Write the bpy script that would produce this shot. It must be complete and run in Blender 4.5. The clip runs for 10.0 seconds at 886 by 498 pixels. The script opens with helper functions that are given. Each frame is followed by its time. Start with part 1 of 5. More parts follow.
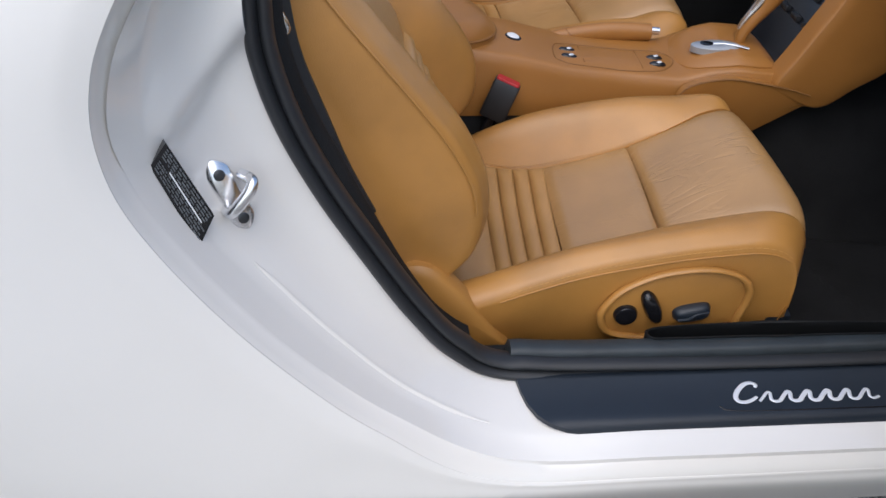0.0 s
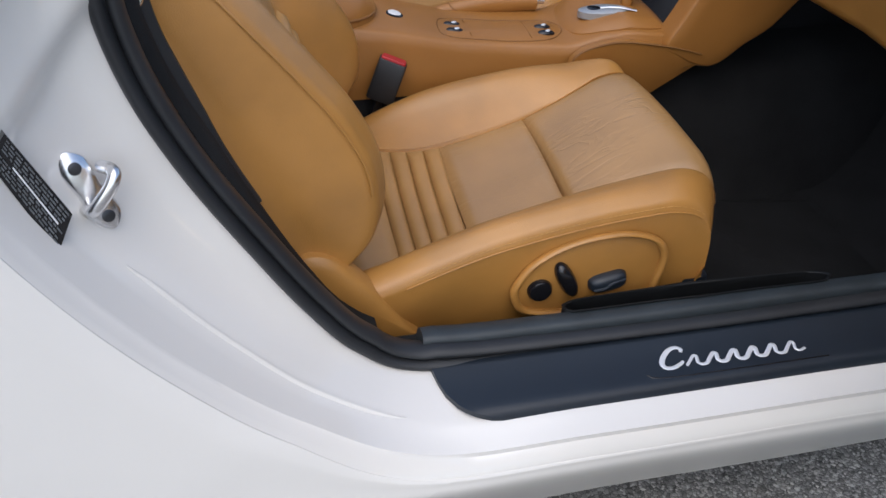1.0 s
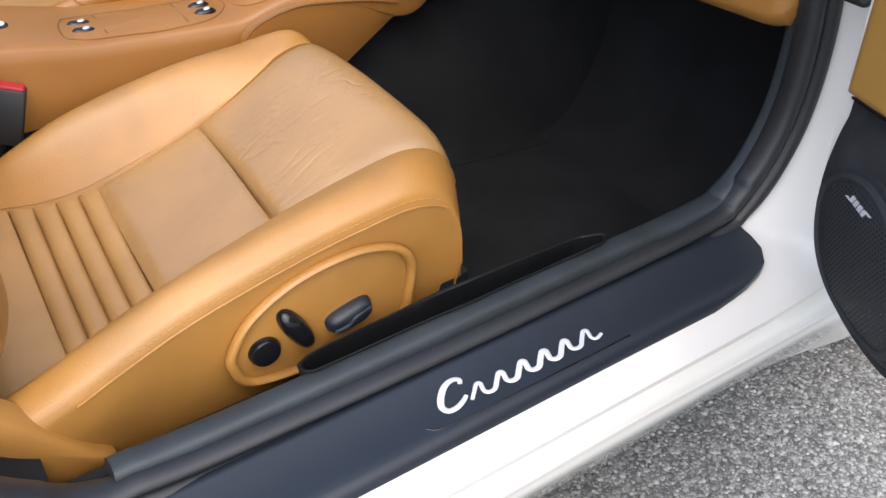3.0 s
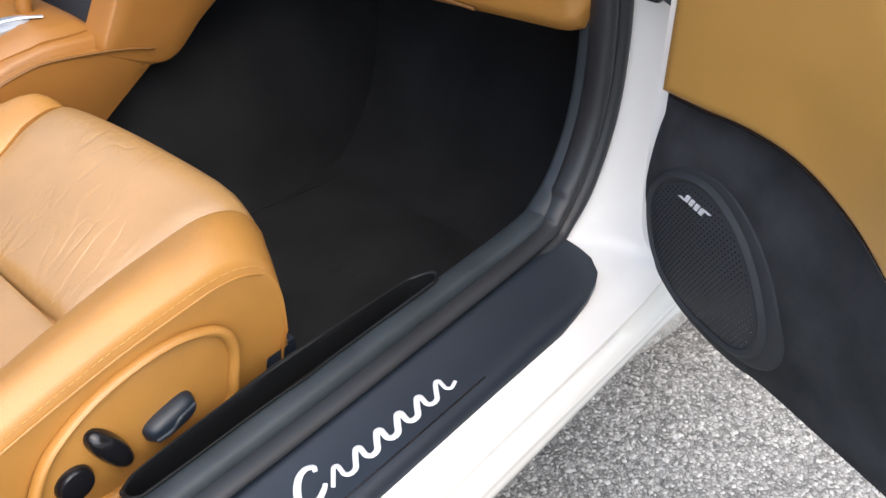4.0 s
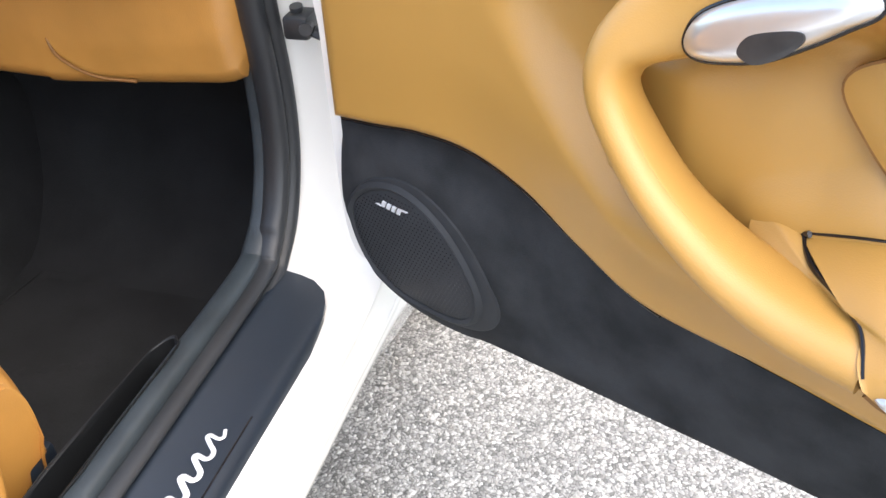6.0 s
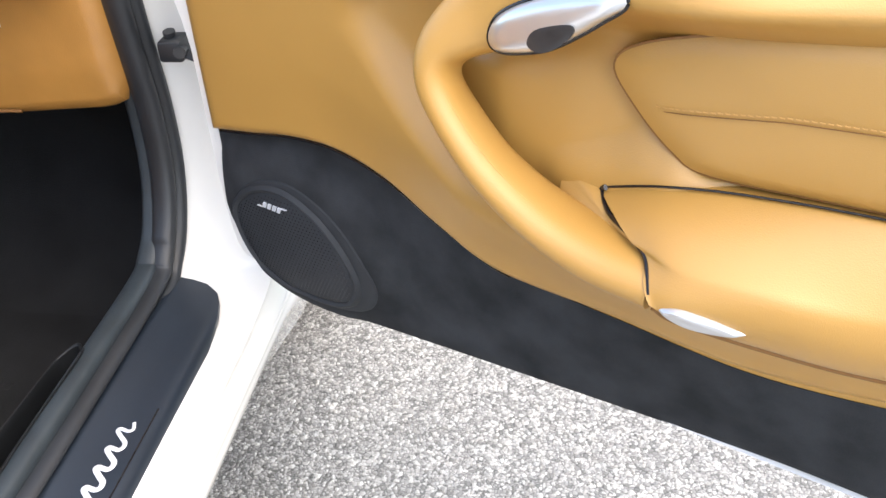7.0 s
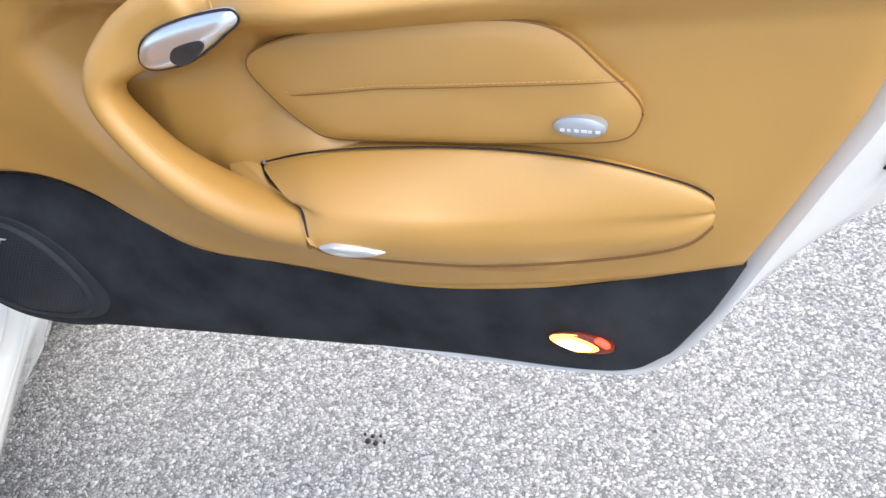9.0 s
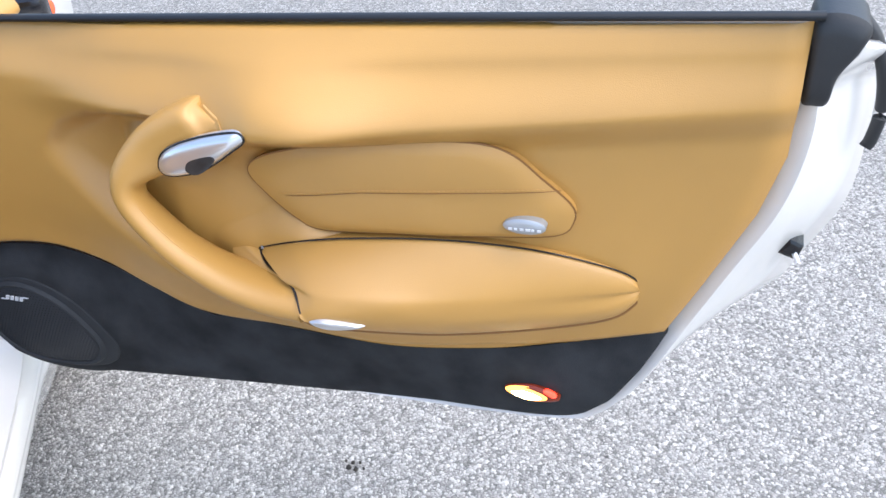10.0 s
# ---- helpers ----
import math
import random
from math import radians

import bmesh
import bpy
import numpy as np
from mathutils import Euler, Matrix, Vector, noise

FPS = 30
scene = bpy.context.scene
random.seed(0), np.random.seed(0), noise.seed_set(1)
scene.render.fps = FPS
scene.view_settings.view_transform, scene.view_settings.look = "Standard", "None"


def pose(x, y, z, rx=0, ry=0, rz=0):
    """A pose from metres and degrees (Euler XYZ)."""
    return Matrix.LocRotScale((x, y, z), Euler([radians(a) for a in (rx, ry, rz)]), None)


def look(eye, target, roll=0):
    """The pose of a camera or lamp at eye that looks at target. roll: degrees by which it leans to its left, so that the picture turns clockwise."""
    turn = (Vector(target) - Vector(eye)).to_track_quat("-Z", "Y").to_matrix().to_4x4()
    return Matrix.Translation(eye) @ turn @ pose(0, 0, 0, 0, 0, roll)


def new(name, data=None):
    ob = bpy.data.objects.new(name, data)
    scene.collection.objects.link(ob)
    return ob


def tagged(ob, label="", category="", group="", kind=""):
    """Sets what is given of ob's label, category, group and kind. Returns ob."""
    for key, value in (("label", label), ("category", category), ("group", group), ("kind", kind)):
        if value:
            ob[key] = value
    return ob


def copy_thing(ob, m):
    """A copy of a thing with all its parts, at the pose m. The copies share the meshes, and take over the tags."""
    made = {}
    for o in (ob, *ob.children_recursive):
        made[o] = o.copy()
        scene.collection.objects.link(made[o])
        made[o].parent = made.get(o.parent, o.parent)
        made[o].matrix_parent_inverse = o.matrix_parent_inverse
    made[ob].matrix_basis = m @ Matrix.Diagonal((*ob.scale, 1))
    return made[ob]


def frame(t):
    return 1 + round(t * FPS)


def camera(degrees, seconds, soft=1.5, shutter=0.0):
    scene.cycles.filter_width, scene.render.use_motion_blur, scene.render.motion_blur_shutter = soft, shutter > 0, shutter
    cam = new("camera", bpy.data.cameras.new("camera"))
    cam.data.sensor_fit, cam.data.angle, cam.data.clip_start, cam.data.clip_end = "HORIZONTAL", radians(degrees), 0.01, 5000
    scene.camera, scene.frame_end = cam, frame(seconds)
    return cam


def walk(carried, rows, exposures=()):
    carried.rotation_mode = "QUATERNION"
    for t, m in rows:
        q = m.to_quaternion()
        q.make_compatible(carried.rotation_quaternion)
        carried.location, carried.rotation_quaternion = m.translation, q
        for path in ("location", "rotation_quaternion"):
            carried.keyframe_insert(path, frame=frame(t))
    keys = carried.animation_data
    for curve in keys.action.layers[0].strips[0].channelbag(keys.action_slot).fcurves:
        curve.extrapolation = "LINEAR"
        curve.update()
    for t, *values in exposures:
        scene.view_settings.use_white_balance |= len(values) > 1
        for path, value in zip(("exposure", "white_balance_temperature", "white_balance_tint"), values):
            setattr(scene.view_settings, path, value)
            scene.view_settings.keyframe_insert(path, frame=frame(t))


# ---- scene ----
cam = camera(50.0, 10.0)
PATH = [
    (0, (-0.236, -0.923, 1.291), (-0.009, 0.658, 0.087), 4.1),
    (0.5, (-0.224, -0.901, 1.238), (0.086, 0.677, 0.049), 3.7),
    (1, (-0.222, -0.865, 1.208), (0.21, 0.69, 0.027), 3.2),
    (1.5, (-0.211, -0.817, 1.188), (0.334, 0.701, 0.005), 2.3),
    (2, (-0.165, -0.731, 1.154), (0.478, 0.729, -0.053), 1.4),
    (2.5, (-0.095, -0.651, 1.11), (0.639, 0.751, -0.112), 0.3),
    (2.7, (-0.069, -0.638, 1.098), (0.704, 0.739, -0.129), -0.3),
    (3.8, (-0.039, -0.507, 1.038), (1.153, 0.582, -0.142), 0.8),
    (4, (-0.028, -0.492, 1.04), (1.215, 0.534, -0.144), 0.5),
    (4.5, (-0.007, -0.47, 1.037), (1.331, 0.422, -0.152), -0.2),
    (5, (0.002, -0.48, 1.055), (1.419, 0.279, -0.134), -1.0),
    (5.5, (-0.039, -0.49, 1.068), (1.462, 0.131, -0.099), -2.3),
    (6.8, (-0.181, -0.553, 1.111), (1.436, -0.213, -0.016), -4.0),
    (7, (-0.203, -0.564, 1.12), (1.421, -0.266, -0.008), -4.0),
    (7.5, (-0.243, -0.583, 1.14), (1.391, -0.394, 0.002), -4.3),
    (8, (-0.295, -0.603, 1.153), (1.346, -0.543, 0.012), -4.9),
    (8.5, (-0.337, -0.626, 1.163), (1.297, -0.709, 0.012), -5.3),
    (9, (-0.375, -0.642, 1.195), (1.231, -0.835, 0.019), -5.8),
    (9.5, (-0.416, -0.649, 1.258), (1.178, -0.893, 0.074), -5.6),
    (10, (-0.471, -0.647, 1.357), (1.13, -0.887, 0.182), -5.0),
]
walk(cam, [(t, look(eye, target, roll)) for t, eye, target, roll in PATH],
     [(0, 0.54, 6350, 10), (1.5, 0.46, 6350, 10), (2, 0.50, 6400, 10), (2.5, 0.94, 6500, 10), (4, 1.56, 6750, 10), (5.5, 2.06, 6900, 10), (7, 1.96, 6900, 10), (8, 1.74, 6850, 10), (9, 1.64, 6550, 10), (10, 1.56, 6250, 10)])

# ---- camera exposure is keyed with the walk above ----

# ---- world and sun: bright hazy sky, broad soft sun from behind the car ----
world = bpy.data.worlds.new("sky")
scene.world = world
world.use_nodes = True
wn = world.node_tree.nodes
sky = wn.new("ShaderNodeTexSky")
sky.sky_type, sky.sun_disc = "NISHITA", False
sky.sun_elevation, sky.sun_rotation = radians(58), radians(206)
sky.air_density, sky.dust_density, sky.ozone_density = 1.0, 2.0, 1.0
wn["Background"].inputs["Strength"].default_value = 0.15
world.node_tree.links.new(sky.outputs["Color"], wn["Background"].inputs["Color"])
sun = new("sun", bpy.data.lights.new("sun", "SUN"))
sun.data.energy, sun.data.angle, sun.data.color = 1.30, radians(95), (1.0, 0.965, 0.92)
sun.matrix_world = look((-0.9, -2.3, 4.5), (0.2, 0, 0.4))

# ---- materials ----


def material(name, colour, rough=0.5, metal=0.0, vary=0.0, vary_scale=6.0, bump=0.0, bump_scale=400.0, coat=0.0, kind="noise", fine=0.0, spread=None, spec=0.5, coat_rough=0.04):
    """A surface with colour drift at a large scale, a fine grain and a relief."""
    m = bpy.data.materials.new(name)
    m.use_nodes = True
    n, l = m.node_tree.nodes, m.node_tree.links
    b = n["Principled BSDF"]
    b.inputs["Roughness"].default_value, b.inputs["Metallic"].default_value = rough, metal
    b.inputs["Coat Weight"].default_value, b.inputs["Coat Roughness"].default_value = coat, coat_rough
    b.inputs["Specular IOR Level"].default_value = spec
    tc = n.new("ShaderNodeTexCoord")
    big = n.new("ShaderNodeTexNoise")
    big.inputs["Scale"].default_value, big.inputs["Detail"].default_value = vary_scale, 4
    l.new(tc.outputs["Object"], big.inputs["Vector"])
    small = n.new("ShaderNodeTexVoronoi" if kind == "cells" else "ShaderNodeTexNoise")
    small.inputs["Scale"].default_value = bump_scale
    l.new(tc.outputs["Object"], small.inputs["Vector"])
    mix = n.new("ShaderNodeMix")
    mix.data_type = "RGBA"
    other = spread or [c * (1 - vary) for c in colour]
    mix.inputs["A"].default_value, mix.inputs["B"].default_value = (*colour, 1), (*other, 1)
    ramp = n.new("ShaderNodeMapRange")
    ramp.inputs["From Min"].default_value, ramp.inputs["From Max"].default_value = 0.35, 0.68
    l.new(big.outputs[0], ramp.inputs["Value"])
    l.new(ramp.outputs["Result"], mix.inputs["Factor"])
    out = mix.outputs["Result"]
    if fine:
        grain = n.new("ShaderNodeMix")
        grain.data_type, grain.blend_type = "RGBA", "MULTIPLY"
        grain.inputs["Factor"].default_value = fine
        l.new(out, grain.inputs["A"])
        l.new(small.outputs[0], grain.inputs["B"])
        out = grain.outputs["Result"]
    l.new(out, b.inputs["Base Color"])
    if bump:
        bp = n.new("ShaderNodeBump")
        bp.inputs["Strength"].default_value, bp.inputs["Distance"].default_value = bump, 0.0006
        l.new(small.outputs[0], bp.inputs["Height"])
        l.new(bp.outputs["Normal"], b.inputs["Normal"])
    return m


def perforated(name, colour, pitch):
    """Soft worn leather with rows of small punched holes and faint creases."""
    m = material(name, colour, 0.31, vary=0.18, vary_scale=9, bump=0.25, bump_scale=700, kind="cells", spec=1.0)
    n, l = m.node_tree.nodes, m.node_tree.links
    b = n["Principled BSDF"]
    tc, sep = n.new("ShaderNodeTexCoord"), n.new("ShaderNodeSeparateXYZ")
    l.new(tc.outputs["Object"], sep.inputs[0])

    def op(kind, a, c=None):
        k = n.new("ShaderNodeMath")
        k.operation = kind
        for i, v in enumerate((a, c)):
            if v is None:
                continue
            if isinstance(v, (int, float)):
                k.inputs[i].default_value = v
            else:
                l.new(v, k.inputs[i])
        return k.outputs[0]

    sx = op("SINE", op("MULTIPLY", op("ADD", sep.outputs["X"], sep.outputs["Y"]), 2 * math.pi / pitch))
    sy = op("SINE", op("MULTIPLY", op("SUBTRACT", sep.outputs["X"], sep.outputs["Y"]), 2 * math.pi / pitch))
    hole = op("GREATER_THAN", op("MULTIPLY", sx, sy), 0.86)
    old = b.inputs["Base Color"].links[0].from_socket
    mix = n.new("ShaderNodeMix")
    mix.data_type = "RGBA"
    l.new(op("MULTIPLY", hole, 0.18), mix.inputs["Factor"])
    l.new(old, mix.inputs["A"])
    mix.inputs["B"].default_value = (0.10, 0.055, 0.02, 1)
    l.new(mix.outputs["Result"], b.inputs["Base Color"])
    turned = n.new("ShaderNodeMapping")
    turned.inputs["Rotation"].default_value, turned.inputs["Scale"].default_value = (0, 0, 0.6), (5.5, 15.0, 6.0)
    l.new(tc.outputs["Object"], turned.inputs["Vector"])
    crease, patch = n.new("ShaderNodeTexNoise"), n.new("ShaderNodeTexNoise")
    crease.inputs["Scale"].default_value, crease.inputs["Detail"].default_value, crease.inputs["Distortion"].default_value = 1.6, 4, 0.8
    patch.inputs["Scale"].default_value = 7
    l.new(turned.outputs["Vector"], crease.inputs["Vector"])
    l.new(tc.outputs["Object"], patch.inputs["Vector"])
    ridge = op("MAXIMUM", op("SUBTRACT", 1.0, op("MULTIPLY", op("ABSOLUTE", op("SUBTRACT", crease.outputs[0], 0.5)), 16.0)), 0.0)
    ridge = op("MULTIPLY", ridge, op("MAXIMUM", op("MULTIPLY", op("SUBTRACT", patch.outputs[0], 0.42), 5.0), 0.0))
    bp = n.new("ShaderNodeBump")
    bp.inputs["Strength"].default_value, bp.inputs["Distance"].default_value = 0.50, 0.0014
    bp.invert = True
    l.new(ridge, bp.inputs["Height"])
    l.new(b.inputs["Normal"].links[0].from_socket, bp.inputs["Normal"])
    l.new(bp.outputs["Normal"], b.inputs["Normal"])
    return m


LEATHER = material("tan_leather", (0.43, 0.205, 0.047), 0.38, vary=0.22, vary_scale=9, bump=0.32, bump_scale=620, kind="cells", spec=0.7)
DOOR_LEATHER = material("tan_door_leather", (0.460, 0.247, 0.056), 0.44, vary=0.12, vary_scale=4, bump=0.16, bump_scale=900, kind="cells", spec=0.65, coat=0.18, coat_rough=0.42)
INSERT = perforated("worn_tan_leather", (0.41, 0.232, 0.088), 0.0060)
RIB = material("ribbed_tan_leather", (0.42, 0.230, 0.080), 0.34, vary=0.15, vary_scale=12, bump=0.25, bump_scale=800, kind="cells")
# Tan leather darkened so its colour holds the shade of a roof not built.
CONSOLE_SHADED = material("shaded_console_leather", (0.32, 0.138, 0.031), 0.38, vary=0.12, vary_scale=6, bump=0.2, bump_scale=1000, kind="cells")
THREAD = material("tan_thread", (0.50, 0.28, 0.085), 0.7)
SEAM = material("seam_shadow_leather", (0.20, 0.088, 0.020), 0.6)
PAINT = material("white_paint", (0.725, 0.707, 0.672), 0.26, vary=0.03, vary_scale=3, coat=0.9)
RUBBER = material("black_rubber", (0.019, 0.021, 0.024), 0.46, vary=0.25, vary_scale=14, bump=0.25, bump_scale=300)
PLASTIC = material("dark_plastic", (0.012, 0.018, 0.027), 0.38, vary=0.15, vary_scale=10, bump=0.22, bump_scale=1300, kind="cells")
GLOSS = material("gloss_black_plastic", (0.010, 0.010, 0.012), 0.18, vary=0.2)
SEALING = material("matt_black_seal", (0.010, 0.012, 0.015), 0.5, vary=0.2, vary_scale=20, bump=0.2, bump_scale=500, spec=0.4)
POCKET = material("black_pocket_plastic", (0.007, 0.008, 0.009), 0.55, vary=0.2, vary_scale=30, bump=0.3, bump_scale=900, spec=0.3)
CARPET = material("black_carpet", (0.0215, 0.0224, 0.0236), 0.95, vary=0.4, vary_scale=8, bump=0.9, bump_scale=600, fine=0.5, spec=0.2)
SUEDE = material("black_suede", (0.043, 0.046, 0.050), 0.95, vary=0.5, vary_scale=16, bump=0.8, bump_scale=700, fine=0.3, spec=0.2)
SUEDE_DARK = material("dark_dirt", (0.035, 0.030, 0.025), 0.9, vary=0.4, vary_scale=90)
TRIMCARPET = material("dark_blue_grey_trim", (0.030, 0.040, 0.047), 0.46, vary=0.35, vary_scale=18, bump=0.5, bump_scale=900, fine=0.2)
CHROME = material("chrome", (0.82, 0.82, 0.83), 0.26, 1.0, vary=0.08)
SATIN = material("satin_aluminium", (0.72, 0.74, 0.77), 0.33, 0.85, vary=0.05, vary_scale=20)
DULL = material("dull_silver", (0.45, 0.47, 0.49), 0.45, 0.6, vary=0.1)
HOLLOW = material("hollow_grey", (0.07, 0.072, 0.076), 0.35, 0.6, vary=0.3, vary_scale=60)
SILVER = material("silver_print", (0.78, 0.80, 0.83), 0.35, 0.35, vary=0.05)
GREYMARK = material("grey_print", (0.11, 0.12, 0.13), 0.6, vary=0.4, vary_scale=160)
GRILLE = material("grille_cloth", (0.027, 0.030, 0.034), 0.65, vary=0.2, vary_scale=20, bump=0.3, bump_scale=1200, spec=0.3)
RED = material("red_plastic", (0.42, 0.02, 0.025), 0.4, vary=0.1)
WHITEMARK = material("white_print", (0.7, 0.7, 0.7), 0.5)
ORANGE = material("orange_lens", (0.75, 0.10, 0.01), 0.25, vary=0.1)


def glowing(name, colour, power):
    m = material(name, colour, 0.3)
    b = m.node_tree.nodes["Principled BSDF"]
    b.inputs["Emission Color"].default_value, b.inputs["Emission Strength"].default_value = (*colour, 1), power
    return m


LAMP = glowing("warm_lamp_lens", (1.0, 0.42, 0.07), 1.5)
BULB = glowing("lamp_bulb", (1.0, 0.80, 0.45), 7.0)
LAMPRED = glowing("red_lamp_lens", (1.0, 0.04, 0.02), 1.7)
LAMPRIM = glowing("orange_lamp_rim", (0.20, 0.025, 0.008), 0.03)


def asphalt():
    m = bpy.data.materials.new("asphalt")
    m.use_nodes = True
    n, l = m.node_tree.nodes, m.node_tree.links
    b = n["Principled BSDF"]
    b.inputs["Roughness"].default_value = 0.75
    tc = n.new("ShaderNodeTexCoord")
    v = n.new("ShaderNodeTexVoronoi")
    v.inputs["Scale"].default_value = 150
    e = n.new("ShaderNodeTexVoronoi")
    e.feature, e.inputs["Scale"].default_value = "DISTANCE_TO_EDGE", 150
    g = n.new("ShaderNodeTexNoise")
    g.inputs["Scale"].default_value, g.inputs["Detail"].default_value = 3, 6
    for k in (v, e, g):
        l.new(tc.outputs["Object"], k.inputs["Vector"])
    ramp = n.new("ShaderNodeValToRGB")
    ramp.color_ramp.elements[0].color, ramp.color_ramp.elements[1].color = (0.15, 0.145, 0.132, 1), (0.45, 0.434, 0.400, 1)
    ramp.color_ramp.elements.new(0.8).color = (0.36, 0.347, 0.320, 1)
    sep = n.new("ShaderNodeSeparateColor")
    l.new(v.outputs["Color"], sep.inputs[0])
    l.new(sep.outputs[0], ramp.inputs["Fac"])
    dark = n.new("ShaderNodeMapRange")
    dark.inputs["From Max"].default_value, dark.inputs["To Min"].default_value = 0.10, 0.30
    l.new(e.outputs["Distance"], dark.inputs["Value"])
    mul = n.new("ShaderNodeMix")
    mul.data_type, mul.blend_type = "RGBA", "MULTIPLY"
    mul.inputs["Factor"].default_value = 1
    l.new(ramp.outputs["Color"], mul.inputs["A"])
    l.new(dark.outputs["Result"], mul.inputs["B"])
    stain = n.new("ShaderNodeMapRange")
    stain.inputs["To Min"].default_value, stain.inputs["To Max"].default_value = 0.8, 1.12
    l.new(g.outputs[0], stain.inputs["Value"])
    mul2 = n.new("ShaderNodeMix")
    mul2.data_type, mul2.blend_type = "RGBA", "MULTIPLY"
    mul2.inputs["Factor"].default_value = 1
    l.new(mul.outputs["Result"], mul2.inputs["A"])
    l.new(stain.outputs["Result"], mul2.inputs["B"])
    l.new(mul2.outputs["Result"], b.inputs["Base Color"])
    bp = n.new("ShaderNodeBump")
    bp.inputs["Strength"].default_value, bp.inputs["Distance"].default_value = 0.8, 0.003
    l.new(e.outputs["Distance"], bp.inputs["Height"])
    l.new(bp.outputs["Normal"], b.inputs["Normal"])
    return m


def chip_stone():
    m = bpy.data.materials.new("asphalt_chip")
    m.use_nodes = True
    n, l = m.node_tree.nodes, m.node_tree.links
    geo = n.new("ShaderNodeNewGeometry")
    ramp = n.new("ShaderNodeValToRGB")
    ramp.color_ramp.elements[0].color, ramp.color_ramp.elements[1].color = (0.20, 0.193, 0.178, 1), (0.50, 0.483, 0.446, 1)
    ramp.color_ramp.elements.new(0.7).color = (0.43, 0.415, 0.382, 1)
    l.new(geo.outputs["Random Per Island"], ramp.inputs["Fac"])
    l.new(ramp.outputs["Color"], n["Principled BSDF"].inputs["Base Color"])
    n["Principled BSDF"].inputs["Roughness"].default_value = 0.6
    return m


ASPHALT, CHIP = asphalt(), chip_stone()

# ---- mesh helpers ----
ORIGIN = {}


def cr(pts, n, closed=False):
    """n points of a smooth curve through pts."""
    p = np.array(pts, float)
    p = np.vstack([p[-1:], p, p[:2]]) if closed else np.vstack([2 * p[0] - p[1], p, 2 * p[-1] - p[-2]])
    m = len(p) - 3
    t = np.linspace(0, m, n, endpoint=not closed)
    i = np.minimum(t.astype(int), m - 1)
    f = (t - i)[:, None]
    a, b, c, d = p[i], p[i + 1], p[i + 2], p[i + 3]
    return 0.5 * (2 * b + (c - a) * f + (2 * a - 5 * b + 4 * c - d) * f**2 + (3 * b - a - 3 * c + d) * f**3)


def sheet(g, wrap_rows=False, wrap_cols=False):
    """Verts and faces of a grid of points (rows, columns, 3)."""
    r, c = g.shape[:2]
    f = []
    for i in range(r if wrap_rows else r - 1):
        for j in range(c if wrap_cols else c - 1):
            a, b = i * c + j, i * c + (j + 1) % c
            d, e = ((i + 1) % r) * c + j, ((i + 1) % r) * c + (j + 1) % c
            f.append((a, b, e, d))
    return g.reshape(-1, 3), f


def slab(g, vec):
    """A grid of points as a solid, thickened by vec."""
    r, c = g.shape[:2]
    v, f = sheet(g)
    n = len(v)
    vec = np.broadcast_to(np.array(vec, float), g.shape).reshape(-1, 3)
    back = [tuple(n + k for k in reversed(q)) for q in f]
    rim = [(0, j) for j in range(c)] + [(i, c - 1) for i in range(1, r)] + [(r - 1, j) for j in range(c - 2, -1, -1)] + [(i, 0) for i in range(r - 2, 0, -1)]
    ids = [i * c + j for i, j in rim]
    side = [(ids[k], ids[k - 1], n + ids[k - 1], n + ids[k]) for k in range(len(ids))]
    return np.vstack([v, v + vec]), f + back + side


def capped(g):
    """A grid whose columns close round on themselves, with its two ends filled."""
    v, f = sheet(g, wrap_cols=True)
    r, c = g.shape[:2]
    return v, f + [tuple(range(c - 1, -1, -1)), tuple((r - 1) * c + k for k in range(c))]


def tube(path, ra, rb=None, sides=12, up=(0, 0, 1), square=1.0):
    """A swept oval: ra across, rb along up; both numbers or one value per point; square below 1 flattens its faces."""
    p = np.array(path, float)
    ra = np.broadcast_to(np.array(ra, float), len(p))
    rb = ra if rb is None else np.broadcast_to(np.array(rb, float), len(p))
    t = np.gradient(p, axis=0)
    t /= np.linalg.norm(t, axis=1)[:, None]
    s = np.cross(t, np.array(up, float))
    s /= np.linalg.norm(s, axis=1)[:, None] + 1e-9
    u = np.cross(s, t)
    a = np.linspace(0, 2 * math.pi, sides, endpoint=False)
    sq = np.broadcast_to(np.array(square, float), len(p))[:, None]
    ca, sa = np.sign(np.cos(a)) * np.abs(np.cos(a)) ** sq, np.sign(np.sin(a)) * np.abs(np.sin(a)) ** sq
    g = p[:, None] + s[:, None] * (ra[:, None] * ca)[..., None] + u[:, None] * (rb[:, None] * sa)[..., None]
    return capped(g)


def dome(rim, peak, rings=6, power=0.5, sink=None):
    """A pad over a closed rim of points, rising by the vector peak; sink gives it depth behind the rim."""
    rim = np.array(rim, float)
    mid = rim.mean(0)
    peak = np.array(peak, float)
    rows = []
    if sink is not None:
        rows.append(rim + np.array(sink, float))
    for k in np.linspace(1, 0.04, rings):
        rows.append(mid + (rim - mid) * k + peak * (1 - k**2.6) ** power)
    g = np.array(rows)
    v, f = sheet(g, wrap_cols=True)
    c = len(rim)
    f.append(tuple((len(g) - 1) * c + k for k in range(c)))
    if sink is not None:
        f.append(tuple(range(c - 1, -1, -1)))
    return v, f


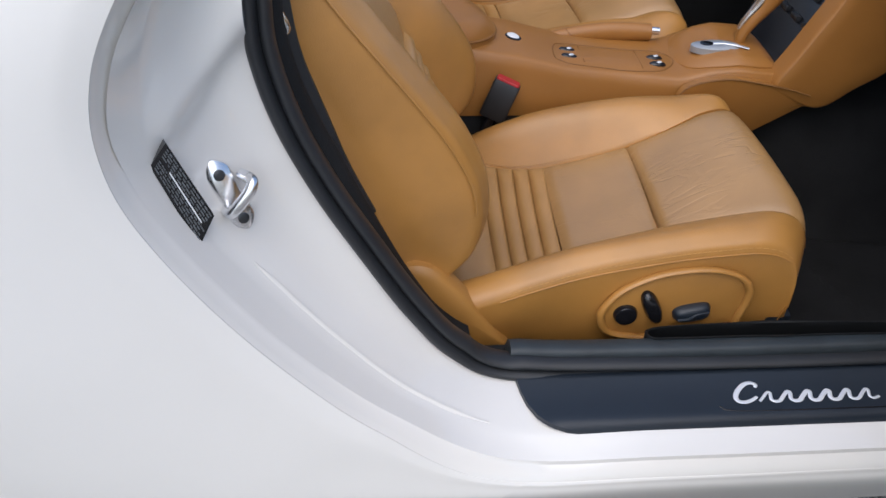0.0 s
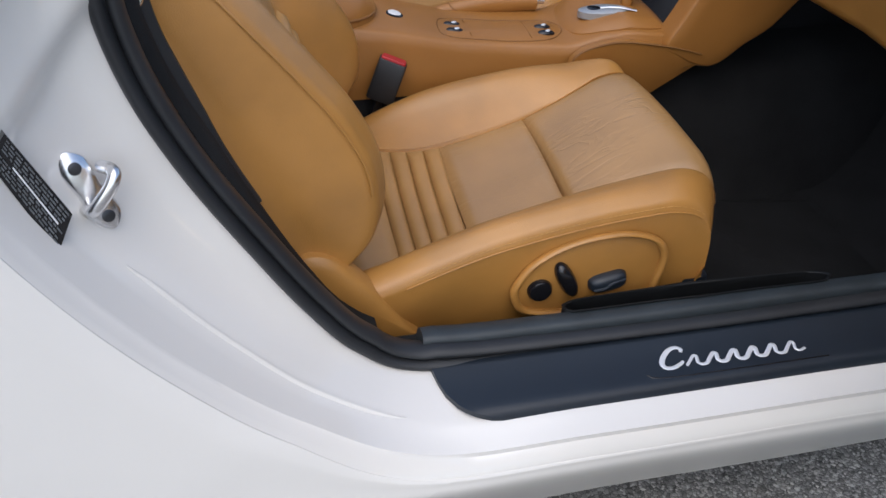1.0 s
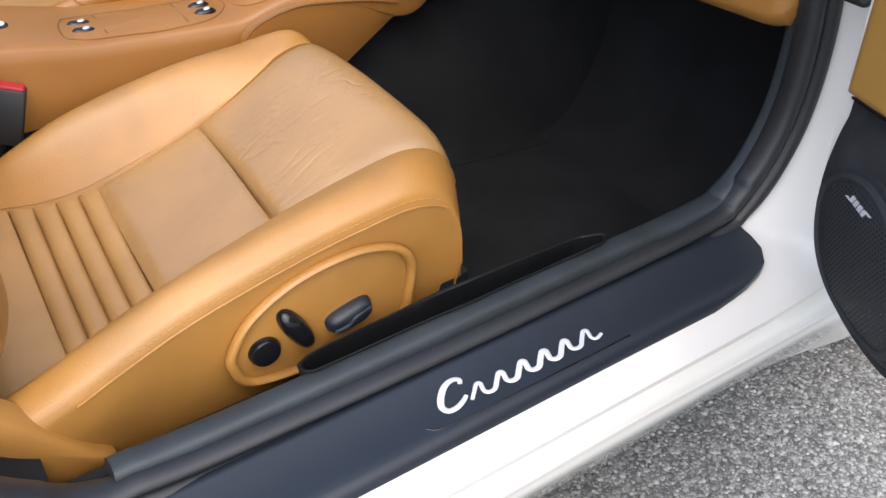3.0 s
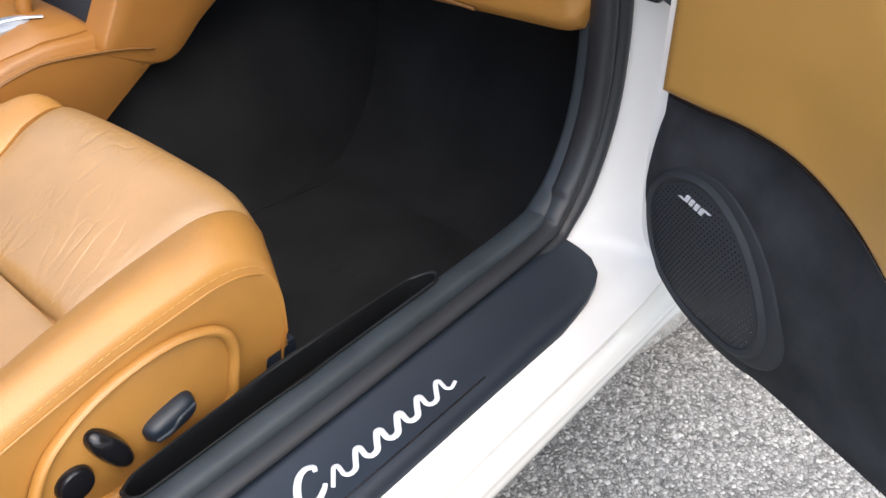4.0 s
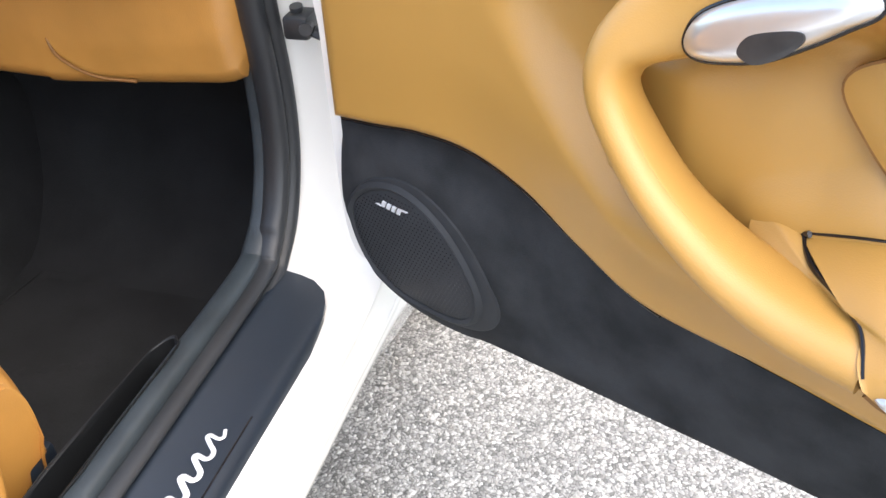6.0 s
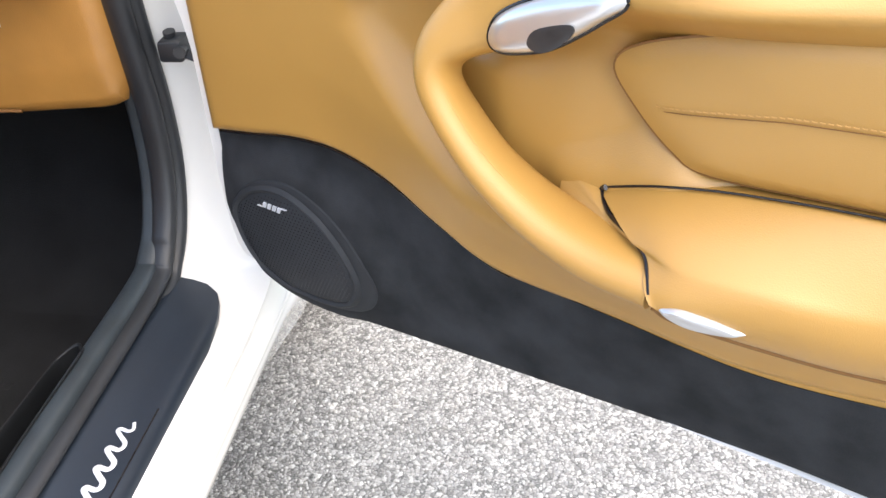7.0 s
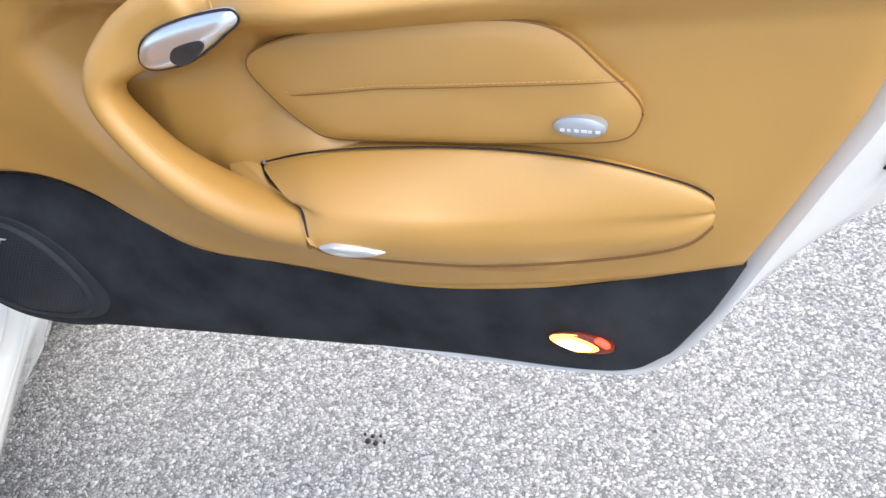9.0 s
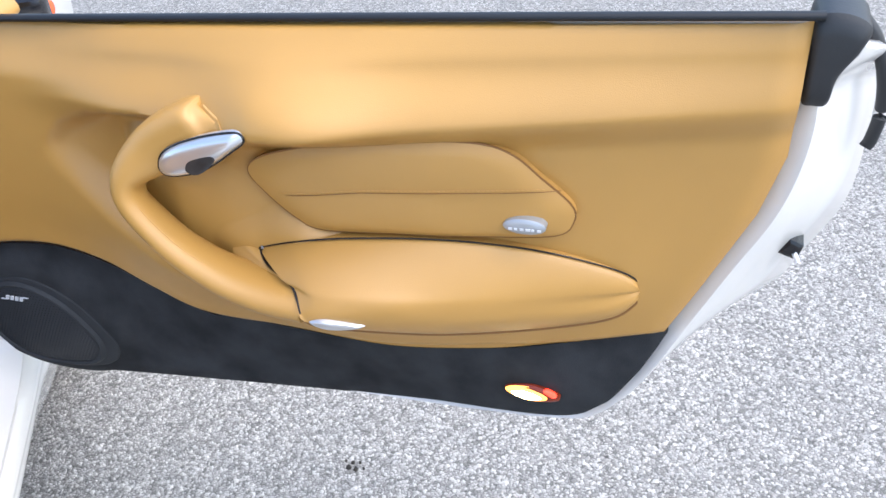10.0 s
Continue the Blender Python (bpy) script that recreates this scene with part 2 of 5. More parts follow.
def box(lo, hi, bevel=0.004, seg=2):
    bm = bmesh.new()
    bmesh.ops.create_cube(bm, size=1)
    lo, hi = np.array(lo, float), np.array(hi, float)
    for q in bm.verts:
        q.co = Vector(((lo + hi) / 2 + np.array(q.co) * (hi - lo)))
    if bevel:
        bmesh.ops.bevel(bm, geom=bm.edges[:], offset=bevel, segments=seg, affect="EDGES", profile=0.5)
    bm.verts.index_update()
    out = np.array([q.co[:] for q in bm.verts]), [tuple(w.index for w in q.verts) for q in bm.faces]
    bm.free()
    return out


def join(*pieces):
    v, f, n = [], [], 0
    for a, b in pieces:
        v.append(np.array(a))
        f += [tuple(n + k for k in q) for q in b]
        n += len(a)
    return np.vstack(v), f


def thing(name, base, label, category, group=""):
    ob = new(name)
    ob.location = base
    ORIGIN[ob.name] = np.array(base, float)
    return tagged(ob, label, category, group)


def part(name, geo, mat, parent, label="", smooth=True, fix=True):
    """One mesh object under a thing or a part; points are given in the world."""
    v, f = geo
    if parent.parent and parent.parent.parent:
        parent = parent.parent
    base = ORIGIN[parent.name]
    me = bpy.data.meshes.new(name)
    me.from_pydata((np.array(v) - base).tolist(), [], f)
    if fix:
        bm = bmesh.new()
        bm.from_mesh(me)
        bmesh.ops.recalc_face_normals(bm, faces=bm.faces[:])
        bm.to_mesh(me)
        bm.free()
    me.materials.append(mat)
    if smooth:
        me.shade_smooth()
        me.set_sharp_from_angle(angle=radians(42))
    ob = new(name, me)
    ob.parent = parent
    ORIGIN[ob.name] = base
    return tagged(ob, label)


def solo(name, geo, mat, label, category, kind="", smooth=True):
    v, f = geo
    me = bpy.data.meshes.new(name)
    me.from_pydata(np.array(v).tolist(), [], f)
    me.materials.append(mat)
    if smooth:
        me.shade_smooth()
    return tagged(new(name, me), label, category, "", kind)


# ---- ground ----
solo("ground", (np.array([(-900, -900, 0), (900, -900, 0), (900, 900, 0), (-900, 900, 0)]), [(0, 1, 2, 3)]), ASPHALT,
              "worn grey asphalt with pale exposed stone chips", "ground", "structure", False)


def chips(count, x0, x1, y0, y1):
    """Loose-edged stone chips bedded in the asphalt: squashed irregular octahedra."""
    rng = np.random.default_rng(5)
    c = np.stack([rng.uniform(x0, x1, count) + rng.normal(0, .16, count), rng.uniform(y0, y1, count) + rng.normal(0, .16, count), np.full(count, 0.0004)], 1)
    r = rng.gamma(6.0, 0.00046, count).clip(0.0013, 0.0060)
    base = np.array([(1, 0, 0), (0.3, 0.9, 0), (-0.7, 0.6, 0), (-0.8, -0.5, 0), (0.2, -1, 0), (0.1, 0, 0.38)])
    a = rng.uniform(0, 6.283, count)
    jit = rng.uniform(0.65, 1.25, (count, 6, 3))
    p = base[None] * jit * r[:, None, None]
    q = np.empty_like(p)
    q[..., 0] = p[..., 0] * np.cos(a)[:, None] - p[..., 1] * np.sin(a)[:, None]
    q[..., 1] = p[..., 0] * np.sin(a)[:, None] + p[..., 1] * np.cos(a)[:, None]
    q[..., 2] = p[..., 2]
    v = (q + c[:, None]).reshape(-1, 3)
    f = [(0, 1, 5), (1, 2, 5), (2, 3, 5), (3, 4, 5), (4, 0, 5)]
    idx = (np.array(f)[None] + (np.arange(count) * 6)[:, None, None]).reshape(-1, 3)
    return v, idx.tolist()


solo("asphalt_chips", chips(115000, 0.40, 2.2, -2.6, 0.15), CHIP, "pale and dark stone chips bedded in worn asphalt", "stone chips", "stuff", False)


def dirt_bits():
    """A few dark flakes lying close together."""
    rng = random.Random(11)
    out = []
    for x, y, r in ((.752, -.618, .008), (.760, -.627, .006), (.745, -.630, .007), (.757, -.640, .005), (.768, -.615, .004), (.741, -.645, .004)):
        a = [rng.uniform(.6, 1.2) * r for _ in range(7)]
        rim = [(x + a[k] * math.cos(k * .898), y + a[k] * .7 * math.sin(k * .898), .0012) for k in range(7)]
        out.append(dome(rim, (0, 0, .003), 3, .6, (0, 0, -.001)))
    return join(*out)


solo("dirt_bits", dirt_bits(), SUEDE_DARK, "small dark bits of dirt on the asphalt", "dirt", "stuff", False)

# ---- car body ----
BODY = thing("sports_car", (0.25, 0.2, 0), "white sports car body with an open passenger door", "car")
K = 150
# Loops round the door opening, from the top of the rear pillar down, along the sill, and up the front pillar.
SEAL = cr([(-.324, .024, .97), (-.325, .022, .897), (-.321, .022, .834), (-.298, .020, .752), (-.256, .018, .661), (-.202, .014, .570), (-.143, .008, .480),
           (-.082, .002, .410), (0, -.004, .371), (.2, -.008, .366), (.5, -.008, .366), (.74, -.006, .367), (.800, -.005, .386), (.841, -.005, .427),
           (.872, -.005, .500), (.880, -.005, .593), (.868, -.005, .72), (.85, -.005, .98)], K)
INNER = cr([(-.340, .006, .985), (-.36, .005, .91), (-.372, .003, .842), (-.357, .0, .757), (-.318, -.004, .666), (-.262, -.008, .577), (-.19, -.018, .487),
            (-.11, -.032, .408), (-.01, -.046, .364), (.2, -.052, .3605), (.5, -.052, .3605), (.75, -.05, .361), (.825, -.04, .376), (.868, -.035, .42),
            (.893, -.03, .495), (.900, -.03, .59), (.893, -.03, .72), (.88, -.03, .98)], K)
MID = cr([(-.368, -.05, 1.0), (-.40, -.05, .93), (-.418, -.055, .85), (-.413, -.060, .763), (-.377, -.062, .672), (-.316, -.065, .585), (-.236, -.07, .492),
          (-.14, -.08, .408), (-.02, -.09, .356), (.2, -.100, .352), (.5, -.100, .352), (.75, -.098, .352), (.845, -.08, .365), (.898, -.065, .41),
          (.918, -.06, .49), (.923, -.06, .59), (.918, -.06, .72), (.90, -.06, .98)], K)
STEP = cr([(-.360, -.103, 1.01), (-.406, -.103, .948), (-.437, -.105, .880), (-.446, -.105, .800), (-.420, -.105, .718), (-.350, -.105, .607), (-.268, -.108, .508),
           (-.165, -.114, .418), (-.02, -.128, .345), (.2, -.134, .344), (.5, -.134, .344), (.76, -.132, .344), (.87, -.12, .352), (.93, -.11, .40),
           (.945, -.11, .49), (.95, -.11, .59), (.945, -.11, .72), (.93, -.11, .98)], K)
EDGE = cr([(-.376, -.128, 1.02), (-.420, -.130, .955), (-.450, -.131, .885), (-.457, -.131, .81), (-.436, -.131, .727), (-.372, -.131, .617), (-.288, -.133, .512),
           (-.188, -.138, .418), (-.04, -.145, .326), (.2, -.146, .317), (.5, -.146, .317), (.78, -.146, .317), (.90, -.138, .33), (.965, -.13, .39),
           (.98, -.13, .49), (.985, -.13, .59), (.98, -.13, .72), (.97, -.13, .98)], K)
SKIN = cr([(-.70, -.050, 1.09), (-.76, -.080, 1.03), (-.80, -.128, .93), (-.82, -.164, .82), (-.80, -.184, .70), (-.72, -.188, .56), (-.60, -.182, .42),
           (-.42, -.172, .315), (-.10, -.150, .285), (.2, -.142, .282), (.5, -.142, .282), (.80, -.142, .282), (1.0, -.15, .27), (1.25, -.16, .38),
           (1.35, -.17, .5), (1.36, -.17, .6), (1.33, -.15, .75), (1.3, -.12, .86)], K)
UNDER = cr([(-1.3, .10, 1.12), (-1.4, .0, 1.02), (-1.5, -.08, .92), (-1.5, -.12, .8), (-1.45, -.14, .68), (-1.3, -.15, .5), (-1.0, -.15, .33),
            (-.6, -.14, .22), (-.15, -.10, .175), (.2, -.09, .18), (.5, -.09, .18), (.80, -.09, .18), (1.05, -.11, .17), (1.5, -.12, .28),
            (1.9, -.13, .45), (2.0, -.12, .6), (2.0, -.08, .72), (2.0, -.02, .80)], K)


def between(loops, steps):
    """A surface through loops, with that many rows between one and the next."""
    stack = np.array(loops)
    return np.stack([cr(stack[:, k], steps * (len(loops) - 1) + 1) for k in range(stack.shape[1])], 1)


jamb = np.vstack([between([SEAL, INNER, MID], 5), between([MID, STEP * 0.5 + MID * 0.5 + np.array((0, .002, 0)), STEP], 3)[1:]])

# Soft fold pressed into the upper part of the rear pillar.
fa, fb = np.array((-.407, .767)), np.array((-.324, .871))
fd = (fb - fa) / np.linalg.norm(fb - fa)
rel = jamb[..., [0, 2]] - fa
across = rel[..., 0] * -fd[1] + rel[..., 1] * fd[0]
run = np.clip((rel @ fd) / .05 + .4, 0, 1) * np.clip((.22 - rel @ fd) / .06, 0, 1)
jamb[..., 1] -= np.where(jamb[..., 0] < -.25, .028 / (1 + np.exp(-across / .005)) * np.exp(-np.clip(across, 0, 1) / .09) * run, 0)
lip = np.array([STEP, STEP * .75 + EDGE * .25 + (0, .003, 0), STEP * .4 + EDGE * .6 + (0, -.002, 0), EDGE])
part("door_jamb", slab(jamb, (0, .012, 0)), PAINT, BODY, "white painted door jamb with soft pressed folds")
crease = jamb[9, int(K * 4.7 / 17):int(K * 8.0 / 17)]
part("jamb_crease", tube(crease + (0, .0004, 0), np.interp(np.linspace(0, 1, len(crease)), [0, .1, .9, 1], [.0008, .0040, .0040, .0008]), .0016, 10, (.3, -.9, .3)), PAINT, BODY)
part("jamb_lip", slab(lip, (0, .012, 0)), PAINT, BODY)
swell = np.stack([0 * np.arange(K), 1 - .85 * np.clip(1 - np.abs(np.linspace(0, 17, K) - 10) / 3, 0, 1) ** .5, 0 * np.arange(K)], 1)
skin = np.vstack([[EDGE + (0, .001, 0), EDGE - swell * .002, EDGE * .94 + SKIN * .06 - swell * .007], between([EDGE * .9 + SKIN * .1 - swell * .008, SKIN, UNDER], 10)])
rear, front = int(K * 8.2 / 17), int(K * 11.6 / 17)
part("quarter_panel", slab(skin[:, : rear + 1], (.004, .03, 0)), PAINT, BODY, "glossy cream white rear wing")
part("rocker_panel", slab(skin[:, rear : front + 1], (0, .03, 0)), PAINT, BODY, "white painted rocker under the sill")
part("front_wing", slab(skin[:, front:], (-.004, .03, 0)), PAINT, BODY)


# Rubber seal round the opening: two soft ridges and a flange.
tan = np.gradient(SEAL, axis=0)
tan[:, 1] = 0
tan /= np.linalg.norm(tan, axis=1)[:, None]
inward = np.stack([-tan[:, 2], 0 * tan[:, 0], tan[:, 0]], 1)
along = np.linspace(0, 17, K)
sill = np.clip(1 - np.abs(along - 9.8) / 2.6, 0, 1) ** .5
wide = np.where(along < 8, .76, 1.0) - np.where(along < 8, .20, .42) * sill
prof = cr([(-.006, .006), (-.004, -.006), (.003, -.011), (.010, -.010), (.015, -.003), (.017, .002), (.020, -.003), (.027, -.005), (.034, .000), (.037, .010), (.034, .022), (.026, .030), (.010, .030)], 40, True)
seal = SEAL[:, None] + inward[:, None] * (prof[:, 0][None] * wide[:, None])[..., None] + np.array((0, 1, 0)) * prof[:, 1][None, :, None]
part("door_seal", capped(seal), RUBBER, BODY, "black rubber door seal with a double ridge")
# Dark lining behind the seal, on both pillars.
for a, b, nm in ((0, int(K * 7.6 / 17), "rear_pillar_trim"), (int(K * 11.0 / 17), K, "front_pillar_trim")):
    lin = np.array([SEAL[a:b] + inward[a:b] * w * np.clip((K * 7.2 / 17 - np.arange(a, b)) / (K * 3.2 / 17), .02, 1)[:, None] * np.ones(3) + (0, y, 0) if a == 0 else SEAL[a:b] + inward[a:b] * w * .45 * np.clip((np.arange(a, b) - a) / (K * 1.5 / 17), .05, 1)[:, None] + (0, y, 0) for w, y in (((.026, .024), (.034, .032), (.036, .05), (.030, .075), (.022, .085)) if a == 0 else ((.026, .024), (.034, .030), (.036, .036), (.030, .042), (.020, .046)))])
    part(nm, slab(lin, (0, .006, -.004)), CARPET, BODY)

# Sill plate: a long shallow dark plate that laps over the outer edge of the sill, with rounded ends.


def plate_x(y):
    """Rear and front end of the plate at a distance y outside its inner edge."""
    t = y / .0925
    return np.interp(t, [0, .3, .5, .7, .85, .95, 1], [.006, .011, .016, .024, .036, .052, .080]), np.interp(t, [0, .3, .5, .62, .75, .85, .93, 1], [.780, .783, .780, .775, .763, .744, .716, .655])


rows = []
for y, z in ((.000, .3735), (.006, .3765), (.014, .3745), (.030, .3705), (.050, .3675), (.070, .3655), (.079, .3650), (.086, .3625), (.0905, .3575), (.0925, .3510)):
    a, b = plate_x(y)
    xs = np.linspace(a, b, 60)
    rows.append(np.stack([xs, np.full(60, -.004 - y), np.full(60, z)], 1))
PLATE = part("sill_plate", slab(np.array(rows), (0, 0, -.007)), PLASTIC, BODY, "dark blue-grey plastic sill plate with silver script-like marks")
part("plate_groove", tube(cr([(.28, -.070, .3660), (.30, -.078, .3653), (.40, -.080, .3652), (.54, -.080, .3652)], 40), .0012, .0006, 8), GLOSS, PLATE)
# Flowing silver strokes on the plate, plain shapes of the mark's size.
OX, OY, SL = .307, -.064, .205


def stroke(name, pts, w):
    p = cr(pts, 10 * len(pts))
    q = np.stack([OX + p[:, 0] * SL, OY + p[:, 1] * SL, np.full(len(p), 0.)], 1)
    q[:, 2] = np.interp(-q[:, 1] - .004, [.014, .030, .050, .070, .085], [.3745, .3705, .3675, .3655, .3650]) + .0005
    t = np.linspace(0, 1, len(p))
    part(name, tube(q, w * (.62 + .38 * np.sin(math.pi * t)), .0007, 8), SILVER, PLATE, "", True)


stroke("silver_stroke", [(.162, .112), (.172, .135), (.140, .152), (.090, .140), (.034, .092), (.004, .040), (.018, .004), (.065, -.002), (.120, .018), (.150, .038)], .0036)
flow = []
for k in range(6):
    x = .160 + k * .140
    flow += [(x, .000), (x + .034, .034), (x + .072, .070), (x + .092, .066), (x + .088, .040), (x + .084, .014), (x + .104, -.004)]
flow += [(1.01, .010)]
stroke("silver_stroke", flow, .0033)
# Inner sill trim, swept along the foot of the opening, with a long pocket.
i0, i1 = int(K * 8.02 / 17), int(K * 12.0 / 17)
tp = cr([(.000, .016), (.022, .0135), (.031, .016), (.0345, .023), (.0345, .034), (.031, .043), (.020, .047), (-.02, .048), (-.03, .03)], 36, True)
i2 = int(K * 16.9 / 17)
grow = np.interp(np.arange(i0, i2), [i0, i0 + 1, i1 - 14, i1 + 14, i2], [.9, 1, 1, .80, .72])
trim = SEAL[i0:i2, None] + inward[i0:i2, None] * (tp[:, 0][None] * grow[:, None])[..., None] + np.array((0, 1, 0)) * (tp[:, 1][None] * np.clip(grow + .25, 0, 1)[:, None])[..., None]
part("sill_trim", capped(trim), TRIMCARPET, BODY, "dark blue-grey scuffed inner sill trim running up the front pillar")
rim = cr([(.212, .032, 0), (.235, .029, 0), (.40, .031, 0), (.57, .028, 0), (.594, .034, 0), (.602, .043, 0), (.590, .056, 0), (.56, .064, 0), (.40, .072, 0), (.25, .066, 0), (.213, .054, 0), (.205, .042, 0)], 60, True)
rim[:, 2] = np.interp(rim[:, 1], [.028, .045, .075], [.4020, .3990, .3860])
mid = rim.mean(0)
ray = (rim - mid) * (1, 1, 0)
grown = rim + ray / np.linalg.norm(ray, axis=1)[:, None] * .004
low = mid + (rim - mid) * (.97, .85, 0)
pocket = np.array([grown + (0, 0, -.06), grown + (0, 0, -.002), (grown + rim) / 2 + (0, 0, .0012), rim, rim + (0, 0, -.010), low + (0, 0, -.045), low + (0, 0, -.050)])
v, f = sheet(pocket, wrap_cols=True)
f.append(tuple((len(pocket) - 1) * 60 + k for k in range(60)))
POCK = part("sill_pocket", (v, f), POCKET, BODY, "black moulded pocket in the sill", fix=False)
part("pocket_lip", tube(np.vstack([grown, grown[:1]]) + (0, 0, .0008), .0010, .0008, 8), POCKET, POCK)

# Striker on the rear pillar, with two screws.
SX = np.array((-.350, -.030, .690))
NRM = np.array((.35, -.90, .25)) / np.linalg.norm((.35, -.90, .25))
AX = np.array((.33, 0, -.86))
AX -= NRM * (AX @ NRM)
AX /= np.linalg.norm(AX)
BX = np.cross(NRM, AX)


def disc(c, ra, rb, h, n=20, ax=AX, bx=BX, nrm=NRM, power=.5):
    t = np.linspace(0, 2 * math.pi, n, endpoint=False)
    r = np.array(c) + ax * (ra * np.cos(t))[:, None] + bx * (rb * np.sin(t))[:, None]
    return dome(r, nrm * h, 5, power, -nrm * h * .8)


t = np.linspace(0, 2 * math.pi, 40, endpoint=False)
blade = SX + AX * (.046 * np.cos(t))[:, None] + BX * ((.019 - .006 * np.cos(2 * t) ** 2) * np.sin(t))[:, None]
STRIKER = part("door_striker", dome(blade, NRM * .006, 6, .35, -NRM * .01), CHROME, BODY, "polished steel door striker with a loop")
loop = cr([SX + AX * .012 - BX * .012 + NRM * .004, SX + AX * .010 - BX * .008 + NRM * .020, SX - AX * .004 + BX * .016 + NRM * .030, SX - AX * .013 + BX * .026 + NRM * .026, SX - AX * .016 + BX * .022 + NRM * .002], 26)
part("striker_loop", tube(loop, .0068, .0068, 14, NRM), CHROME, STRIKER)
for s in (-1, 1):
    part("screw", disc(SX + AX * .029 * s + NRM * .006, .0065, .0065, .0012), HOLLOW, STRIKER)

# Dark data label, with bars for its small print.
LC = [np.array(p) for p in ((-.406, -.067, .783), (-.425, -.067, .755), (-.385, -.070, .653), (-.366, -.065, .692))]
LN = np.array((.30, -.92, .22)) / np.linalg.norm((.30, -.92, .22))


def on_label(a, b, up=.0012):
    return LC[0] * (1 - a) * (1 - b) + LC[1] * (1 - a) * b + LC[2] * a * b + LC[3] * a * (1 - b) + LN * (up + .010)


def label_bar(a0, a1, b0, b1, up, thick=.001):
    return slab(np.array([[on_label(a0, b0, up), on_label(a1, b0, up)], [on_label(a0, b1, up), on_label(a1, b1, up)]]), -LN * thick)


LABEL = part("data_label", label_bar(0, 1, 0, 1, .0, .016), GLOSS, BODY, "dark blue-black data label with grey print", False)
rng = random.Random(3)
for row in range(9):
    b = .07 + row * .095
    if row == 4:
        continue
    a = .05
    while a < .9:
        w = rng.uniform(.02, .09)
        part("print_bar", label_bar(a, min(a + w, .96), b, b + .052, .0012), GREYMARK, LABEL, "", False)
        a += w + rng.uniform(.012, .03)
part("print_bar", label_bar(.22, .88, .455, .51, .0014), SILVER, LABEL, "", False)

# Check strap at the front pillar.
STRAP = part("check_strap", box((.845, -.060, .660), (.885, -.028, .688), .005), RUBBER, BODY, "black door check strap bolted to the pillar")
part("strap_arm", tube(cr([(.862, -.045, .672), (.850, -.085, .664), (.835, -.125, .655), (.815, -.175, .65)], 14), .010, .005, 10), RUBBER, STRAP)
part("bolt", tube([(.858, -.055, .674), (.848, -.057, .675), (.844, -.058, .675)], .008, .008, 12), HOLLOW, STRAP)
part("bolt", tube([(.866, -.040, .690), (.865, -.040, .695)], .008, .008, 12), HOLLOW, STRAP)
# Orange side lamp and dark mirror foot beyond the door's top edge.
part("side_indicator", disc((1.525, -.176, .668), .040, .018, .008, 18, np.array((1., 0, 0)), np.array((0, .3, .95)), np.array((0, -.95, .3))), ORANGE, BODY, "orange side indicator lens")

# ---- inside shell ----
part("floor_carpet", box((-.50, .07, .12), (1.25, 1.40, .165), .01), CARPET, BODY, "black carpet on the car floor")
toe = np.array([cr([(.88, y, .165), (1.02, y, .19), (1.14, y, .32), (1.20, y, .55), (1.16, y, .80)], 14) for y in np.linspace(.0, 1.40, 8)])
part("bulkhead_carpet", slab(toe, (.02, 0, 0)), CARPET, BODY)
part("kick_panel", slab(np.array([[(.60, .045, .15), (.90, .045, .15), (1.2, .045, .15)], [(.60, .043, .30), (.90, .030, .40), (1.2, .03, .5)], [(.88, .040, .44), (.92, .028, .60), (1.2, .02, .75)]]), (0, -.012, 0)), CARPET, BODY)
part("inner_sill_carpet", slab(np.array([[(x, .048, .38), (x, .075, .30), (x, .085, .15)] for x in np.linspace(-.45, .9, 12)]), (0, -.012, 0)), CARPET, BODY)
part("rear_bulkhead", slab(np.array([[(-.42, y, .15), (-.46, y, .55), (-.62, y, .75), (-.70, y, 1.1)] for y in np.linspace(.06, 1.42, 8)]), (-.02, 0, 0)), CARPET, BODY)
FAR = part("far_side_trim", box((-.6, 1.40, .12), (1.25, 1.44, .80), .01), CARPET, BODY, "black trim of the opposite door")
part("far_sill_strip", box((.30, 1.385, .40), (1.1, 1.402, .412), .003), DULL, FAR)

# Grey lining strip of the rear pillar beside the seat back.
lp = cr([(-.318, .93), (-.314, .90), (-.310, .869), (-.303, .829), (-.292, .791), (-.274, .747), (-.256, .705), (-.236, .657), (-.215, .615), (-.193, .575)], 40)
wd = np.interp(np.linspace(0, 1, 40), [0, .3, 1], [.040, .036, .016])
part("pillar_lining", slab(np.array([np.stack([lp[:, 0] + wd * .75 * k, np.full(40, .088 + .012 * k), lp[:, 1]], 1) for k in (0, .3, .7, 1)]), (0, .01, 0)), RUBBER, BODY, "dark lining strip of the rear pillar")


def wheel(x, y):
    """A tyre with a rim, standing on the ground."""
    a = np.linspace(0, 2 * math.pi, 48, endpoint=False)
    pr = cr([(.215, -.10), (.235, -.118), (.290, -.122), (.314, -.10), (.320, -.04), (.320, .04), (.314, .10), (.290, .122), (.235, .118), (.215, .10)], 28, True)
    g = np.array([[(x + r * math.cos(t), y + w, .320 + r * math.sin(t)) for r, w in pr] for t in a])
    w_ = part("wheel", sheet(g, True, True), RUBBER, BODY, "black road tyre")
    pr = cr([(.02, -.06), (.12, -.075), (.19, -.09), (.218, -.108), (.222, .0), (.15, .02), (.02, .0)], 24)
    g = np.array([[(x + r * math.cos(t), y + w, .320 + r * math.sin(t)) for r, w in pr] for t in a])
    part("rim", sheet(g, True, False), SATIN, w_, "silver alloy rim")


